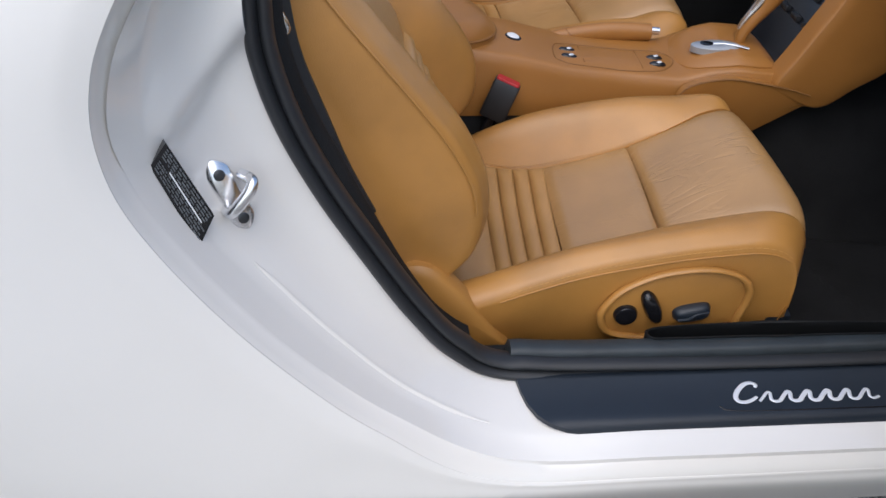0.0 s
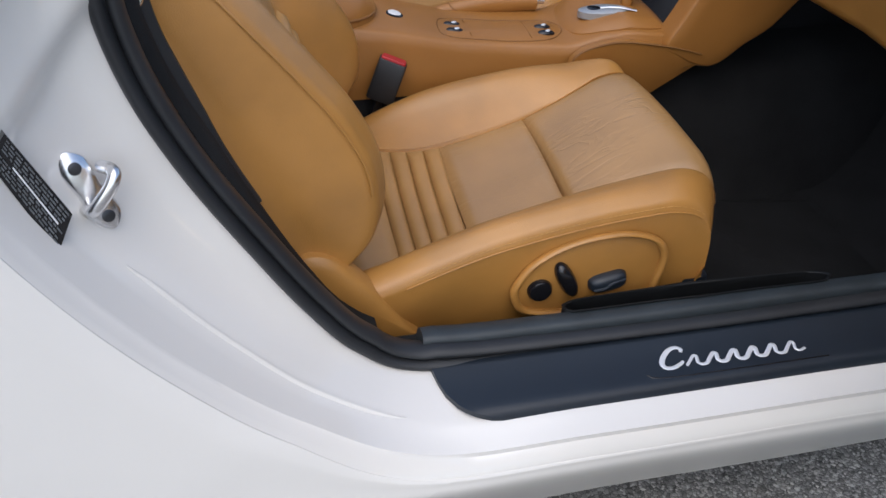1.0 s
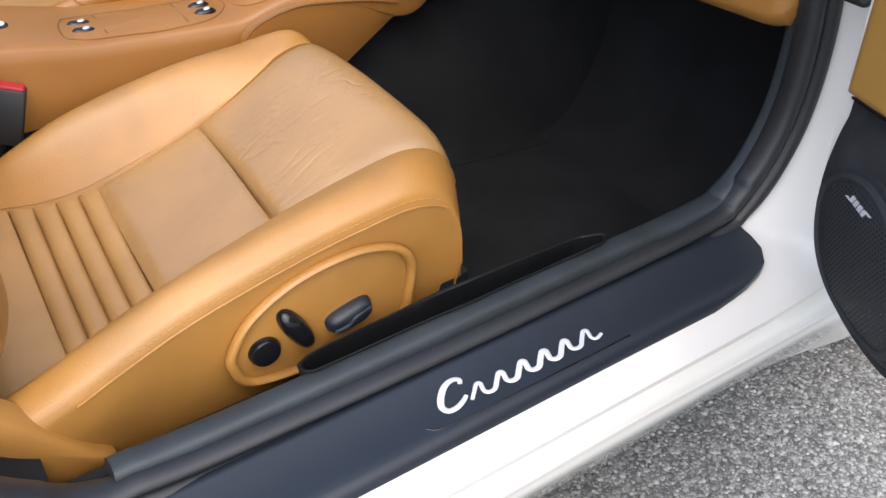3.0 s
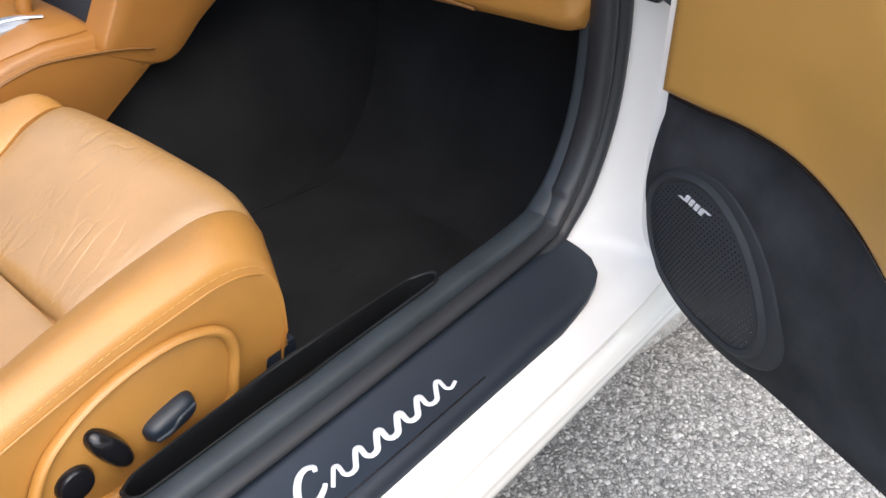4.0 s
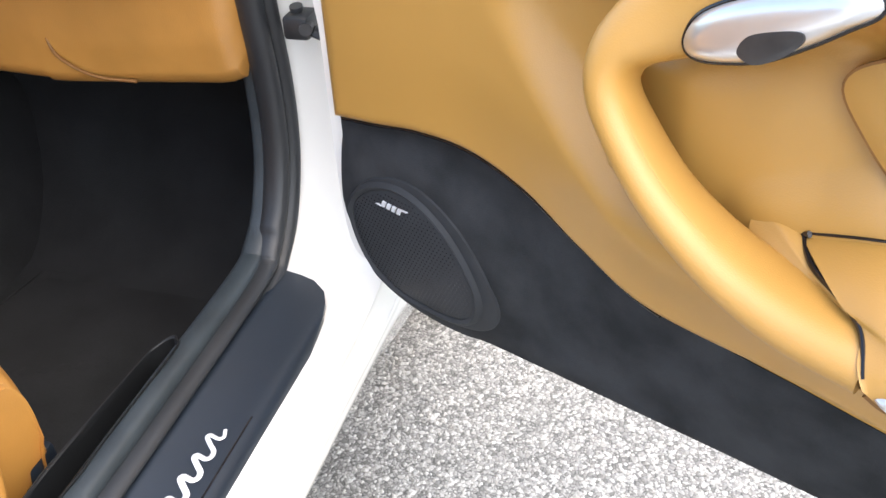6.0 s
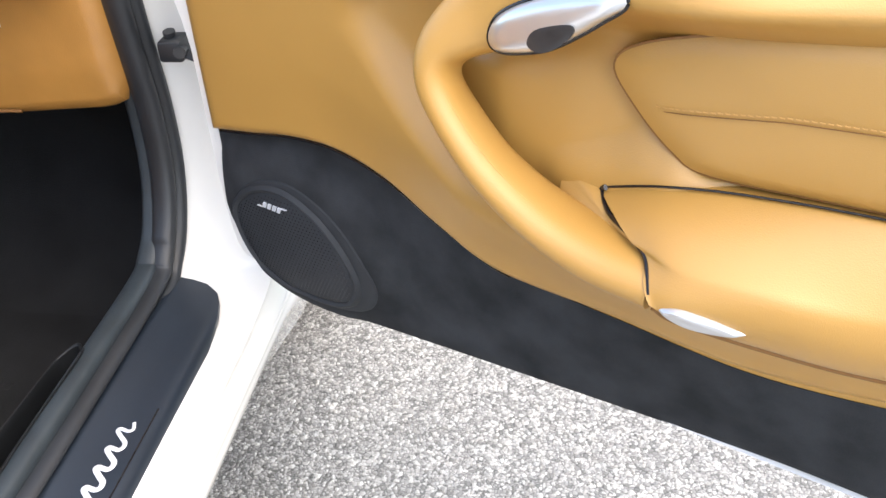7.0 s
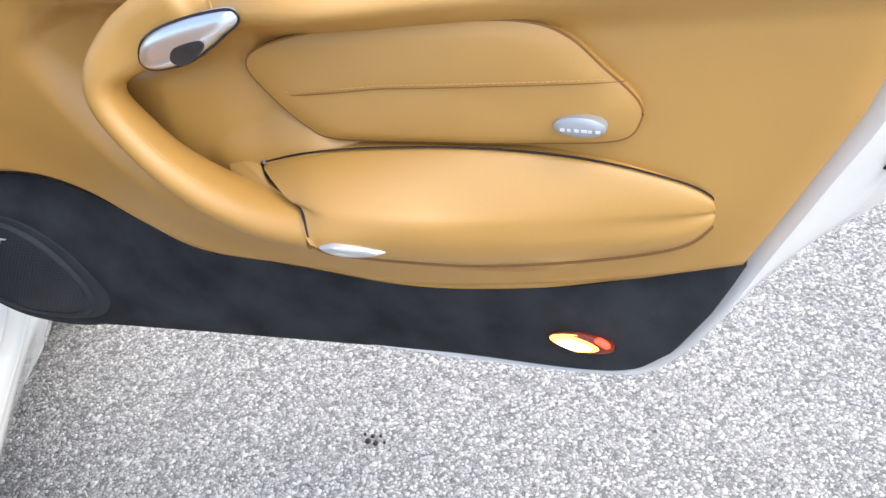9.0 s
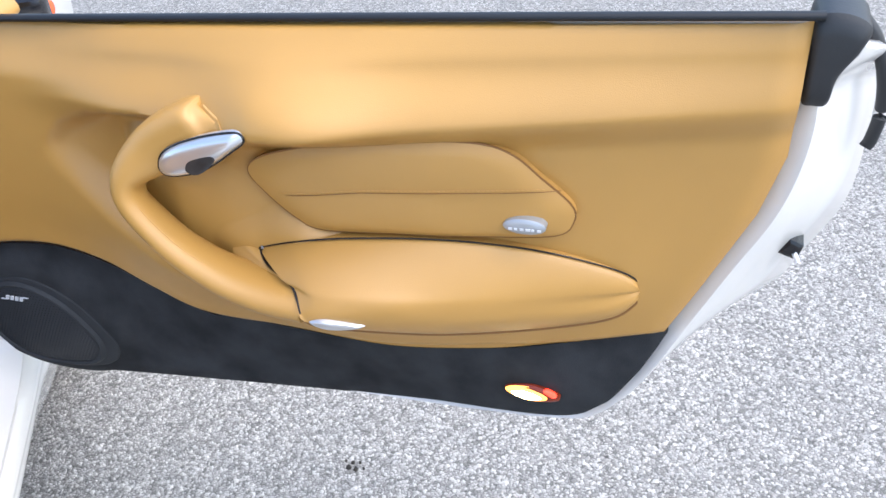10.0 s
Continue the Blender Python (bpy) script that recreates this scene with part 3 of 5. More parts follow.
for x, y in ((-1.02, -.01), (1.42, -.01), (-1.02, 1.45), (1.42, 1.45)):
    wheel(x, y)


# Outer panels that close the car off the camera's way.
def arch(x0, x1, z0, y):
    """A body side with its lower edge raised over the wheel."""
    rows = []
    for x in np.linspace(x0, x1, 40):
        d = min(abs(x + 1.02), abs(x - 1.42))
        low = max(.20, .320 + math.sqrt(max(.36**2 - d * d, 0)) if d < .36 else .20)
        top = np.interp(x, [-1.75, -1.4, -.5, .5, .95, 1.5, 2.0, 2.15], [.72, .90, .90, .90, .88, .84, .70, .60])
        tuck = np.interp(x, [-1.75, -1.4, 1.6, 2.15], [.22, .02, .0, .25])
        rows.append([(x, y - tuck * .8 - s, z) for z, s in zip(np.linspace(low, max(top, low + .05), 8), (.05, .01, 0, 0, .01, .03, .06, .10))])
    return np.array(rows)


part("far_side_panel", slab(arch(-1.75, 2.15, .2, 1.62), (0, -.03, 0)), PAINT, BODY, "white far side of the body")
hood = np.array([cr([(.95, y, .86 + h), (1.3, y, .83 + h), (1.75, y, .74 + h), (2.10, y * .8 + .14, .60 + h)], 16) for y, h in ((-.02, -.02), (.10, .0), (.4, .03), (.72, .035), (1.04, .03), (1.34, .0), (1.46, -.02))])
part("front_lid", slab(hood, (0, 0, -.03)), PAINT, BODY, "white front lid")
deck = np.array([cr([(-1.0, y, .95 + h), (-1.4, y, .92 + h), (-1.75, y * .85 + .108, .74 + h), (-1.85, y * .85 + .108, .45)], 16) for y, h in ((.06, -.04), (.2, .0), (.45, .02), (.72, .025), (.99, .02), (1.24, .0), (1.38, -.04))])
part("rear_lid", slab(deck, (.03, 0, -.02)), PAINT, BODY, "white rear lid")
nose = np.array([[(2.10 + dx, y, z) for z, dx in ((.60, .0), (.45, .08), (.22, .05))] for y in np.linspace(.05, 1.39, 10)])
part("front_bumper", slab(nose, (-.03, 0, 0)), PAINT, BODY, "white front bumper")

# ---- seats ----
SX_ = np.array([-.06, -.02, .05, .13, .25, .34, .41, .440])


def smooth_at(ys):
    """A smooth function of the distance along the seat."""
    fine = cr(np.stack([SX_, ys], 1), 80)
    return lambda x: np.interp(x, fine[:, 0], fine[:, 1])


Y_OUT = smooth_at([.140, .145, .182, .206, .212, .190, .160, .150])
Y_IN = smooth_at([.560, .540, .510, .496, .493, .500, .520, .530])
Z_INS = smooth_at([.385, .380, .380, .396, .443, .488, .522, .530])
Z_SEAM = smooth_at([.395, .410, .438, .464, .488, .498, .503, .504])
Z_CREST_IN = smooth_at([.38, .400, .440, .472, .497, .503, .500, .498])


def insert_z(x, y):
    """The seat's padded middle, slightly dished."""
    u = (y - Y_OUT(x)) / (Y_IN(x) - Y_OUT(x))
    return Z_INS(x) + .012 * (1 - np.clip(x / .25, 0, 1)) * (2 * u - 1) ** 2 - .004 + .014 * np.clip((x - .15) / .2, 0, 1) * (1 - (2 * u - 1) ** 2)


def x_front(y):
    """How far forward the cushion reaches, across the seat."""
    return .490 - .022 * np.clip((y - .44) / .16, 0, 1) ** 2.5 - .052 * np.clip((.23 - y) / .13, 0, 1) ** 1.6


def roll(x, y, z):
    """Bends the nominal seat surface over the rounded front edge: past .36 m the top turns downwards."""
    s = np.clip((x - .36) / .08, 0, 1)
    xf = x_front(y)
    x0 = xf - .085
    nx = np.where(x < .36, -.06 + (x + .06) * (x0 + .06) / .42, x0 + (xf - x0) * np.sin(s * math.pi / 2))
    nz = np.where((x > .36) & (z > .395), .395 + (z - .395) * np.cos(s * math.pi / 2) ** .5, z)
    return nx, nz


def seat_section(x):
    yo, yi, zi, zs, zc = Y_OUT(x), Y_IN(x), Z_INS(x), Z_SEAM(x), Z_CREST_IN(x)
    return cr([(.118, .300), (.108, .345), (.100, zs - .045), (.0975, zs - .010), (.099, zs + .004), (.108, zs + .0165), (.135, zs + .026), ((.135 + yo) / 2 + .012, (zs + .026) * .55 + zi * .45 + .006),
               (yo + .004, zi + .004), (yo + .02, zi - .010), (.35, zi - .014), (yi - .02, zi - .010), (yi - .004, zi + .004), ((yi + .58) / 2, max(zc, zi + .010)),
               (.585, zc - .016), (.600, zc - .06), (.600, .36), (.590, .300)], 80)


def car_seat():
    s = thing("bucket_seat", (.2, .35, .165), "tan leather sports seat with ribbed and perforated middle", "car seat", "front seats")
    xs = np.concatenate([np.linspace(-.06, .36, 30), np.linspace(.365, .44, 16)])
    rows = []
    for x in xs:
        q = seat_section(x)
        nx, nz = roll(np.full(len(q), x), q[:, 0], q[:, 1])
        rows.append(np.stack([nx, q[:, 0], nz], 1))
    last = rows[-1]
    for k, (dx, sc) in enumerate(((-.005, .88), (-.009, .70), (-.011, .5), (-.010, .3), (-.004, .1), (.004, .0), (.008, -.06), (-.02, -.08))):
        r = last.copy()
        r[:, 0] += dx
        r[:, 2] = .312 + (r[:, 2] - .312) * sc
        rows.append(r)
    part("cushion", capped(np.array(rows)), LEATHER, s, "tan leather cushion with raised side bolsters")

    def pad(name, x0, x1, mat, rise, edge=.25, nx=16, ny=22, label="", slope=0.0):
        """A stitched panel of the seat's middle between two cross seams, swollen in its middle; slope swings one end forward."""
        g = []
        for a in np.linspace(0, 1, nx):
            row = []
            for b in np.linspace(0, 1, ny):
                x = x0 + (x1 - x0) * a + slope * (b - .5)
                y = Y_OUT(x) + .003 + (Y_IN(x) - Y_OUT(x) - .006) * b
                ea, eb = 1 - abs(2 * a - 1) ** (2 / edge), 1 - abs(2 * b - 1) ** 16
                z = insert_z(x, y) + rise * (max(ea, 0) ** .5 * max(eb, 0) ** .5) - .002
                nx, nz = roll(np.array(x), np.array(y), np.array(z))
                row.append((float(nx) + .002 * float(x > .36), y, float(nz)))
            g.append(row)
        part(name, slab(np.array(g), (0, 0, -.014)), mat, s, label)

    pad("rear_pad", -.055, .0115, RIB, .006, .5, 8, slope=.014)
    for k in range(4):
        pad("rib", .0125 + k * .0248, .0368 + k * .0248, RIB, .0085, 1.0, 9, 18, slope=.016)
    pad("rear_panel", .1120, .242, INSERT, .009, .22, label="worn creased perforated leather panel", slope=.012)
    pad("front_panel", .245, .433, INSERT, .010, .16, 34, label="worn perforated leather panel at the cushion front", slope=.006)
    for edge, sgn in ((Y_OUT, 1), (Y_IN, -1)):
        ex = np.linspace(-.05, .428, 70)
        ey = np.array([edge(x) for x in ex]) + .003 * sgn
        ez = np.array([insert_z(x, y) for x, y in zip(ex, ey)]) + .0050 + .0028 * np.clip((ex - .08) / .06, 0, 1)
        jx, jz = roll(ex, ey, ez)
        part("side_seam", tube(np.stack([jx + .0015 * (ex > .36), ey, jz - .0022 * (sgn < 0)], 1), .0008, .0008, 6), SEAM if sgn > 0 else LEATHER, s)
    # Piping and stitches along the outer bolster.
    px = np.linspace(.0, .402, 60)
    qx, qz = roll(px, np.full(60, .100), np.array([Z_SEAM(x) - .002 for x in px]))
    part("piping", tube(np.stack([qx, np.full(60, .0965), qz], 1), .0013, .0013, 8), LEATHER, s)
    for x in np.arange(.01, .40, .0075):
        (ax, bx), (az, bz) = roll(np.array([x, x + .005]), np.full(2, .1), np.array([Z_SEAM(x), Z_SEAM(x + .005)]) + .0065)
        p0, p1 = np.array((ax, .0985, az)), np.array((bx, .0985, bz))
        part("stitch", tube([p0, (p0 + p1) / 2 + (0, -.0004, .0004), p1], .0005, .0005, 6), THREAD, s)
    # Side panel with an oval swell and the seat switches.
    ring = cr([(.150, .380), (.155, .405), (.180, .436), (.230, .460), (.295, .467), (.345, .453), (.366, .425), (.362, .385), (.345, .350), (.25, .340), (.17, .350)], 70, True)
    p3 = np.stack([ring[:, 0], np.full(70, .0965), ring[:, 1] + .006], 1)
    c3 = p3.mean(0)
    torus = []
    for q in np.linspace(0, 2 * math.pi, 12, endpoint=False):
        torus.append(c3 + (p3 - c3) * (1 + .055 * math.cos(q)) + np.array((0, -.0065 * math.sin(q) - .003, 0)))
    part("switch_surround", sheet(np.array(torus), True, True), LEATHER, s, "raised oval leather surround")
    panel = dome(c3 + (p3 - c3) * .97, (0, -.003, 0), 5, .5, (0, .008, 0))
    SW = part("switch_panel", panel, LEATHER, s)
    yb = .091
    tt = np.linspace(0, 2 * math.pi, 28, endpoint=False)

    def knob(name, cx, cz, a, b, turn, h, mat, label, r=1.0, power=.5):
        """A rounded knob on the switch panel."""
        px = a * np.sign(np.cos(tt)) * np.abs(np.cos(tt)) ** r
        pz = b * np.sign(np.sin(tt)) * np.abs(np.sin(tt)) ** r
        ca, sa = math.cos(turn), math.sin(turn)
        rim = np.stack([cx + px * ca - pz * sa, np.full(len(tt), yb), cz + px * sa + pz * ca], 1)
        return part(name, dome(rim, (0, -h, 0), 8, power, (0, .008, 0)), mat, SW, label)

    knob("round_knob", .186, .392, .0180, .0175, 0, .006, GLOSS, "round black seat knob", 1, .25)
    knob("lever_knob", .223, .406, .0330, .0125, -1.10, .013, GLOSS, "oblong black seat lever", .9)
    rk = knob("rocker_knob", .285, .396, .0285, .0140, .20, .013, PLASTIC, "black rocker seat switch", .65, .4)
    part("rocker_ridge", tube(cr([(.263, yb - .010, .388), (.278, yb - .0135, .393), (.287, yb - .0135, .400), (.307, yb - .010, .402)], 14), .0022, .0022, 8), PLASTIC, rk)
    # Hinge cover.
    hc = cr([(-.148, .462), (-.141, .484), (-.118, .487), (-.096, .477), (-.074, .455), (-.050, .427), (-.026, .394), (.000, .358), (.018, .328), (-.05, .325), (-.105, .370), (-.135, .430)], 60, True)
    part("hinge_cover", dome(np.stack([hc[:, 0], np.full(60, .0945), hc[:, 1]], 1), (0, -.010, 0), 9, .45, (0, .03, 0)), LEATHER, s, "tan leather hinge cover")
    # Backrest: rows of sections going up along a reclined line.
    up, fw, base = np.array((-.378, .926)), np.array((.926, .378)), np.array((-.137, .470))
    H = np.array([-.045, -.035, -.015, .03, .09, .16, .22, .30, .38, .50, .64, .72, .76])
    SIDE = np.array([.035, .052, .085, .112, .127, .121, .106, .082, .058, .030, .014, .006, .0])
    CREST = np.array([.045, .075, .112, .138, .150, .144, .128, .104, .082, .054, .036, .02, .0])
    FLAT = np.array([.034, .056, .078, .094, .097, .091, .080, .064, .050, .036, .028, .02, .0])
    BACK = np.array([.018, .008, -.006, -.010, -.016, -.022, -.026, -.028, -.030, -.030, -.026, -.016, -.004])
    fine = cr(np.stack([H, SIDE, CREST, FLAT, BACK], 1), 60)
    rows = []
    for h, sd, crest, fl, bk in fine:
        far = crest + np.interp(h, [0, .06, .16, .3], [.034, .028, .012, .0])
        q = cr([(.118, bk + .006), (.108, bk + .02), (.106, sd * .6 + bk * .4), (.110, sd), (.130, sd + (crest - sd) * .6), (.160, crest), (.192, crest * .75 + fl * .25), (.222, fl + .006), (.245, fl - .004), (.35, fl - .008),
                (.455, fl - .004), (.478, fl + .006), (.508, far * .75 + fl * .25), (.54, far), (.575, sd + (far - sd) * .5), (.594, sd + (far - crest) * .5), (.598, bk + .03), (.585, bk + .004)], 64, True)
        q[:, 0] = np.clip(q[:, 0], .1035, .600)
        xz = base[None] + up * h + fw * q[:, 1:2]
        rows.append(np.stack([xz[:, 0], q[:, 0], xz[:, 1]], 1))
    part("backrest", capped(np.array(rows)), LEATHER, s, "tan leather backrest with deep side bolsters")

    def back_pt(h, y, lift):
        fl = np.interp(h, H, FLAT)
        xz = base + up * h + fw * (fl + lift)
        return (xz[0], y, xz[1])

    for h0, h1, nm, mat in ((.0, .062, "back_panel", RIB), (.064, .090, "back_rib", RIB), (.092, .118, "back_rib", RIB), (.120, .146, "back_rib", RIB), (.148, .174, "back_rib", RIB), (.178, .46, "back_panel", INSERT)):
        g = []
        for a in np.linspace(0, 1, 9):
            row = []
            for b in np.linspace(0, 1, 14):
                e = max(1 - abs(2 * a - 1) ** (2 if "rib" in nm else 8), 0) ** .5 * max(1 - abs(2 * b - 1) ** 14, 0) ** .5
                row.append(back_pt(h0 + (h1 - h0) * a, .228 + .244 * b, -.004 + .010 * e))
            g.append(row)
        part(nm, slab(np.array(g), (-.012, 0, -.004)), mat, s)
    # Side seam of the backrest.
    sm = []
    for h in np.linspace(.05, .45, 40):
        xz = base + up * h + fw * np.interp(h, fine[:, 0], fine[:, 1])
        sm.append((xz[0], .1075, xz[1]))
    part("back_piping", tube(np.array(sm), .0016, .0016, 8), LEATHER, s)
    for y in (.13, .55):
        part("seat_rail", box((-.02, y - .02, .163), (.46, y + .02, .20), .004), GLOSS, s)
        part("rail_bracket", box((.02, y - .016, .198), (.40, y + .016, .34), .006), GLOSS, s)
    part("seat_pan", box((-.04, .125, .26), (.40, .585, .335), .012), GLOSS, s)
    part("rail_end", box((.41, .105, .325), (.455, .145, .372), .006), PLASTIC, s)
    return s


seat = car_seat()
far_seat = copy_thing(seat, pose(.235, 1.085, .165) @ Matrix.Diagonal((1, -1, 1, 1)))
tagged(far_seat, "tan leather driver seat in shade beyond the console")

# Chrome belt guide on the shoulder of the near seat.
GUIDE = thing("belt_guide", (-.29, .105, .84), "chrome belt guide loop on the seat shoulder", "belt guide")
gp = [np.array((-.326, .082, .876)), np.array((-.308, .076, .882)), np.array((-.285, .078, .842)), np.array((-.301, .084, .833))]
part("guide_loop", tube(np.vstack([cr(gp, 40, True), cr(gp, 40, True)[:1]]), .0042, .0042, 10, (0, 1, 0)), CHROME, GUIDE)
part("guide_pad", slab(np.array([[gp[0], gp[1]], [gp[3], gp[2]]]) + (0, .006, 0), (0, .01, 0)), GLOSS, GUIDE)

# ---- centre console ----
CON = thing("center_console", (.3, .72, .165), "tan leather centre console between the seats", "console")


def con_section(x):
    zt = np.interp(x, [-.35, -.1, .0, .1, .2, .3, .42, .47, .52, .60, .66], [.565, .565, .556, .540, .517, .506, .500, .518, .526, .518, .500])
    w = np.interp(x, [-.35, .0, .3, .45, .55, .66], [.100, .096, .088, .100, .112, .115])
    zb = np.interp(x, [-.42, .12, .30, .42, .52, .60, .66], [.430, .427, .40, .38, .400, .440, .475])
    return cr([(.72 - w - .006, zb), (.72 - w - .006, zb * .4 + zt * .6 - .03), (.72 - w, zt - .035), (.72 - w + .006, zt - .010), (.72 - w + .022, zt + .001), (.72, zt + .003), (.72 + w - .022, zt + .001), (.72 + w - .004, zt - .012), (.72 + w + .006, zb * .4 + zt * .6 - .03), (.72 + w + .006, zb)], 40)


rows = []
for x in np.linspace(-.42, .655, 54):
    q = con_section(x)
    rows.append(np.stack([np.full(40, x), q[:, 0], q[:, 1]], 1))
part("console_body", capped(np.array(rows)), CONSOLE_SHADED, CON)
part("tunnel_side", box((-.40, .620, .15), (.40, .820, .436), .02), CARPET, CON)
part("tunnel_carpet", slab(np.array([cr([(x, .560, .160), (x, .590, .200), (x, .628, .310), (x, .660, .400), (x, .720, .432), (x, .790, .436)], 16) for x in np.linspace(.42, 1.19, 12)]), (0, .02, -.02)), CARPET, CON, "black carpet on the tunnel")
arm = cr([(-.40, .615, .575), (-.10, .615, .573), (.01, .635, .566), (.062, .690, .558), (.062, .750, .558), (.01, .805, .566), (-.10, .825, .573), (-.40, .825, .575)], 50, True)
part("armrest_lid", dome(arm + (0, 0, .003), (0, 0, .034), 8, .30, (0, 0, -.03)), CONSOLE_SHADED, CON, "smooth tan armrest lid")
part("lid_joint", tube(np.vstack([arm, arm[:1]]), .0025, .0025, 8), SEAM, CON)
tt = np.linspace(0, 2 * math.pi, 24, endpoint=False)


def con_z(x, y):
    q = con_section(x)
    half = q[np.argsort(q[:, 0])]
    return float(np.interp(y, half[:, 0], half[:, 1]))


def on_console(x, y, ra, rb, h, lift=.0, turn=0.0, n=24):
    a = np.linspace(0, 2 * math.pi, n, endpoint=False)
    ca, sa = math.cos(turn), math.sin(turn)
    px, py = ra * np.cos(a), rb * np.sin(a)
    X, Y = x + px * ca - py * sa, y + px * sa + py * ca
    Z = np.array([con_z(i, j) for i, j in zip(X, Y)]) + lift
    return dome(np.stack([X, Y, Z], 1), (0, 0, h), 5, .4, (0, 0, -.004))


lock = part("lock_button", on_console(.103, .715, .0155, .0155, .002, .001), GLOSS, CON)
part("lock_face", on_console(.103, .715, .0118, .0118, .002, .003), WHITEMARK, lock)
panel_rim = cr([(.176, .666), (.182, .715), (.210, .735), (.346, .736), (.400, .732), (.417, .700), (.392, .662), (.350, .650), (.250, .652), (.206, .653), (.188, .657)], 60, True)
pr = np.array([(x, y, con_z(x, y)) for x, y in panel_rim])
part("switch_plate", dome(pr, (0, 0, .0025), 6, .25, (0, 0, -.004)), CONSOLE_SHADED, CON, "tan switch plate set in a fine joint")
part("plate_joint", tube(np.vstack([pr, pr[:1]]) + (0, 0, .0006), .0013, .001, 6), SEAM, CON)
for x, y in ((.207, .703), (.206, .676), (.379, .702), (.379, .676)):
    sw = part("switch", on_console(x, y, .0165, .0085, .004, .003), GLOSS, CON, "small oval black window switch")
    part("switch_mark", on_console(x + .003, y, .006, .0035, .0012, .0074, .5, 10), SILVER, sw)
for x, y0, y1 in ((.232, .660, .730), (.345, .656, .730)):
    part("plate_seam", tube([(x, y, con_z(x, y) + .0035) for y in np.linspace(y0, y1, 8)], .001, .0008, 6), SEAM, CON)
# Side cheek with a curved joint.
low_z = lambda x: np.interp(x, [.40, .46, .52, .583, .62, .66], [.335, .345, .372, .414, .437, .462])  # noqa: E731
jt = cr([(.400, .612, .455), (.405, .612, .485), (.428, .611, .504), (.478, .610, .515), (.523, .609, .513), (.60, .606, .500), (.655, .606, .484)], 30)
cheek = np.array([np.stack([jt[:, 0], .604 - .010 * np.sin(k * math.pi / 2) + 0 * jt[:, 0], low_z(jt[:, 0]) + (jt[:, 2] - low_z(jt[:, 0])) * k], 1) for k in np.linspace(0, 1, 8)])
part("console_cheek", slab(cheek, (0, .02, 0)), CONSOLE_SHADED, CON, "tan side cheek of the console")
part("cheek_joint", tube(jt + (0, -.016, .002), .0018, .0018, 6), SEAM, CON)
# Shifter gate and lever.
hump = cr([(.420, .70), (.44, .655), (.50, .632), (.58, .632), (.60, .66), (.60, .80), (.55, .815), (.45, .80), (.425, .76)], 44, True)
hz = np.array([(x, y, con_z(x, min(max(y, .64), .80)) + .002) for x, y in hump])
part("gate_surround", dome(hz, (0, 0, .020), 8, .5, (0, 0, -.01)), CONSOLE_SHADED, CON, "raised tan surround of the gear gate")
gate = np.stack([.492 + .050 * np.cos(tt), .690 + .022 * np.sin(tt), np.full(24, .541)], 1)
GATE = part("gear_gate", dome(gate, (0, 0, .004), 5, .3, (0, 0, -.012)), DULL, CON, "satin metal gear gate")
part("gate_slot", dome(np.stack([.472 + .013 * np.cos(tt), .690 + .010 * np.sin(tt), np.full(24, .5455)], 1), (0, 0, .001), 4, .4, (0, 0, -.004)), GLOSS, GATE)
part("gate_rail", tube(cr([(.484, .690, .545), (.505, .688, .546), (.528, .682, .545), (.552, .676, .541)], 16), .004, .002, 8), SATIN, GATE)
stem = cr([(.549, .715, .520), (.549, .715, .552), (.560, .715, .578), (.577, .715, .606), (.590, .715, .632), (.600, .715, .655)], 24)
LEV = part("gear_lever", tube(stem, cr([(.010,), (.012,), (.015,), (.019,), (.024,), (.026,)], 24)[:, 0], cr([(.010,), (.011,), (.013,), (.016,), (.021,), (.023,)], 24)[:, 0], 16, (1, 0, 0)), CONSOLE_SHADED, CON, "leather gear lever with a chrome band")
part("lever_band", tube(stem[6:] + (-.012, .0, .004), np.linspace(.004, .020, 18), np.linspace(.005, .016, 18), 12, (1, 0, 0)), CHROME, LEV)
# Handbrake.
hb = cr([(.10, .778, .480), (.17, .788, .498), (.23, .794, .510), (.29, .796, .517), (.35, .796, .519), (.395, .795, .519)], 30)
HB = part("handbrake_lever", tube(hb, np.linspace(.013, .016, 30), np.interp(np.linspace(0, 1, 30), [0, .4, .7, 1], [.012, .017, .020, .017]), 18), CONSOLE_SHADED, CON, "leather-wrapped handbrake lever")
part("release_button", tube([(.392, .795, .522), (.402, .795, .522), (.413, .795, .521)], .0075, .0075, 12), CHROME, HB)
part("grip_seam", tube(cr([(.268, .780, .498), (.246, .779, .508), (.228, .782, .520), (.222, .792, .527)], 10), .001, .001, 6), SEAM, HB)

# Belt buckle.
BUCK = thing("belt_buckle", (.075, .615, .42), "black belt buckle with a red release button", "belt buckle")
d = np.array((.32, .0, .95))
d /= np.linalg.norm(d)
s_ = np.array((.93, -.30, -.19))
s_ -= d * (s_ @ d)
s_ /= np.linalg.norm(s_)
w_ = np.cross(d, s_)
b0 = np.array((.056, .603, .434))


def oblong(h0, h1, a, b, r=.25):
    t = np.linspace(0, 2 * math.pi, 24, endpoint=False)
    sx, sy = np.sign(np.cos(t)) * np.abs(np.cos(t)) ** r, np.sign(np.sin(t)) * np.abs(np.sin(t)) ** r
    hs = np.array([h0, h0 + .002, h1 - .002, h1])
    k = np.array([.92, 1, 1, .92])
    return capped(b0 + d * hs[:, None, None] + s_ * (a * sx[None] * k[:, None])[..., None] + w_ * (b * sy[None] * k[:, None])[..., None])


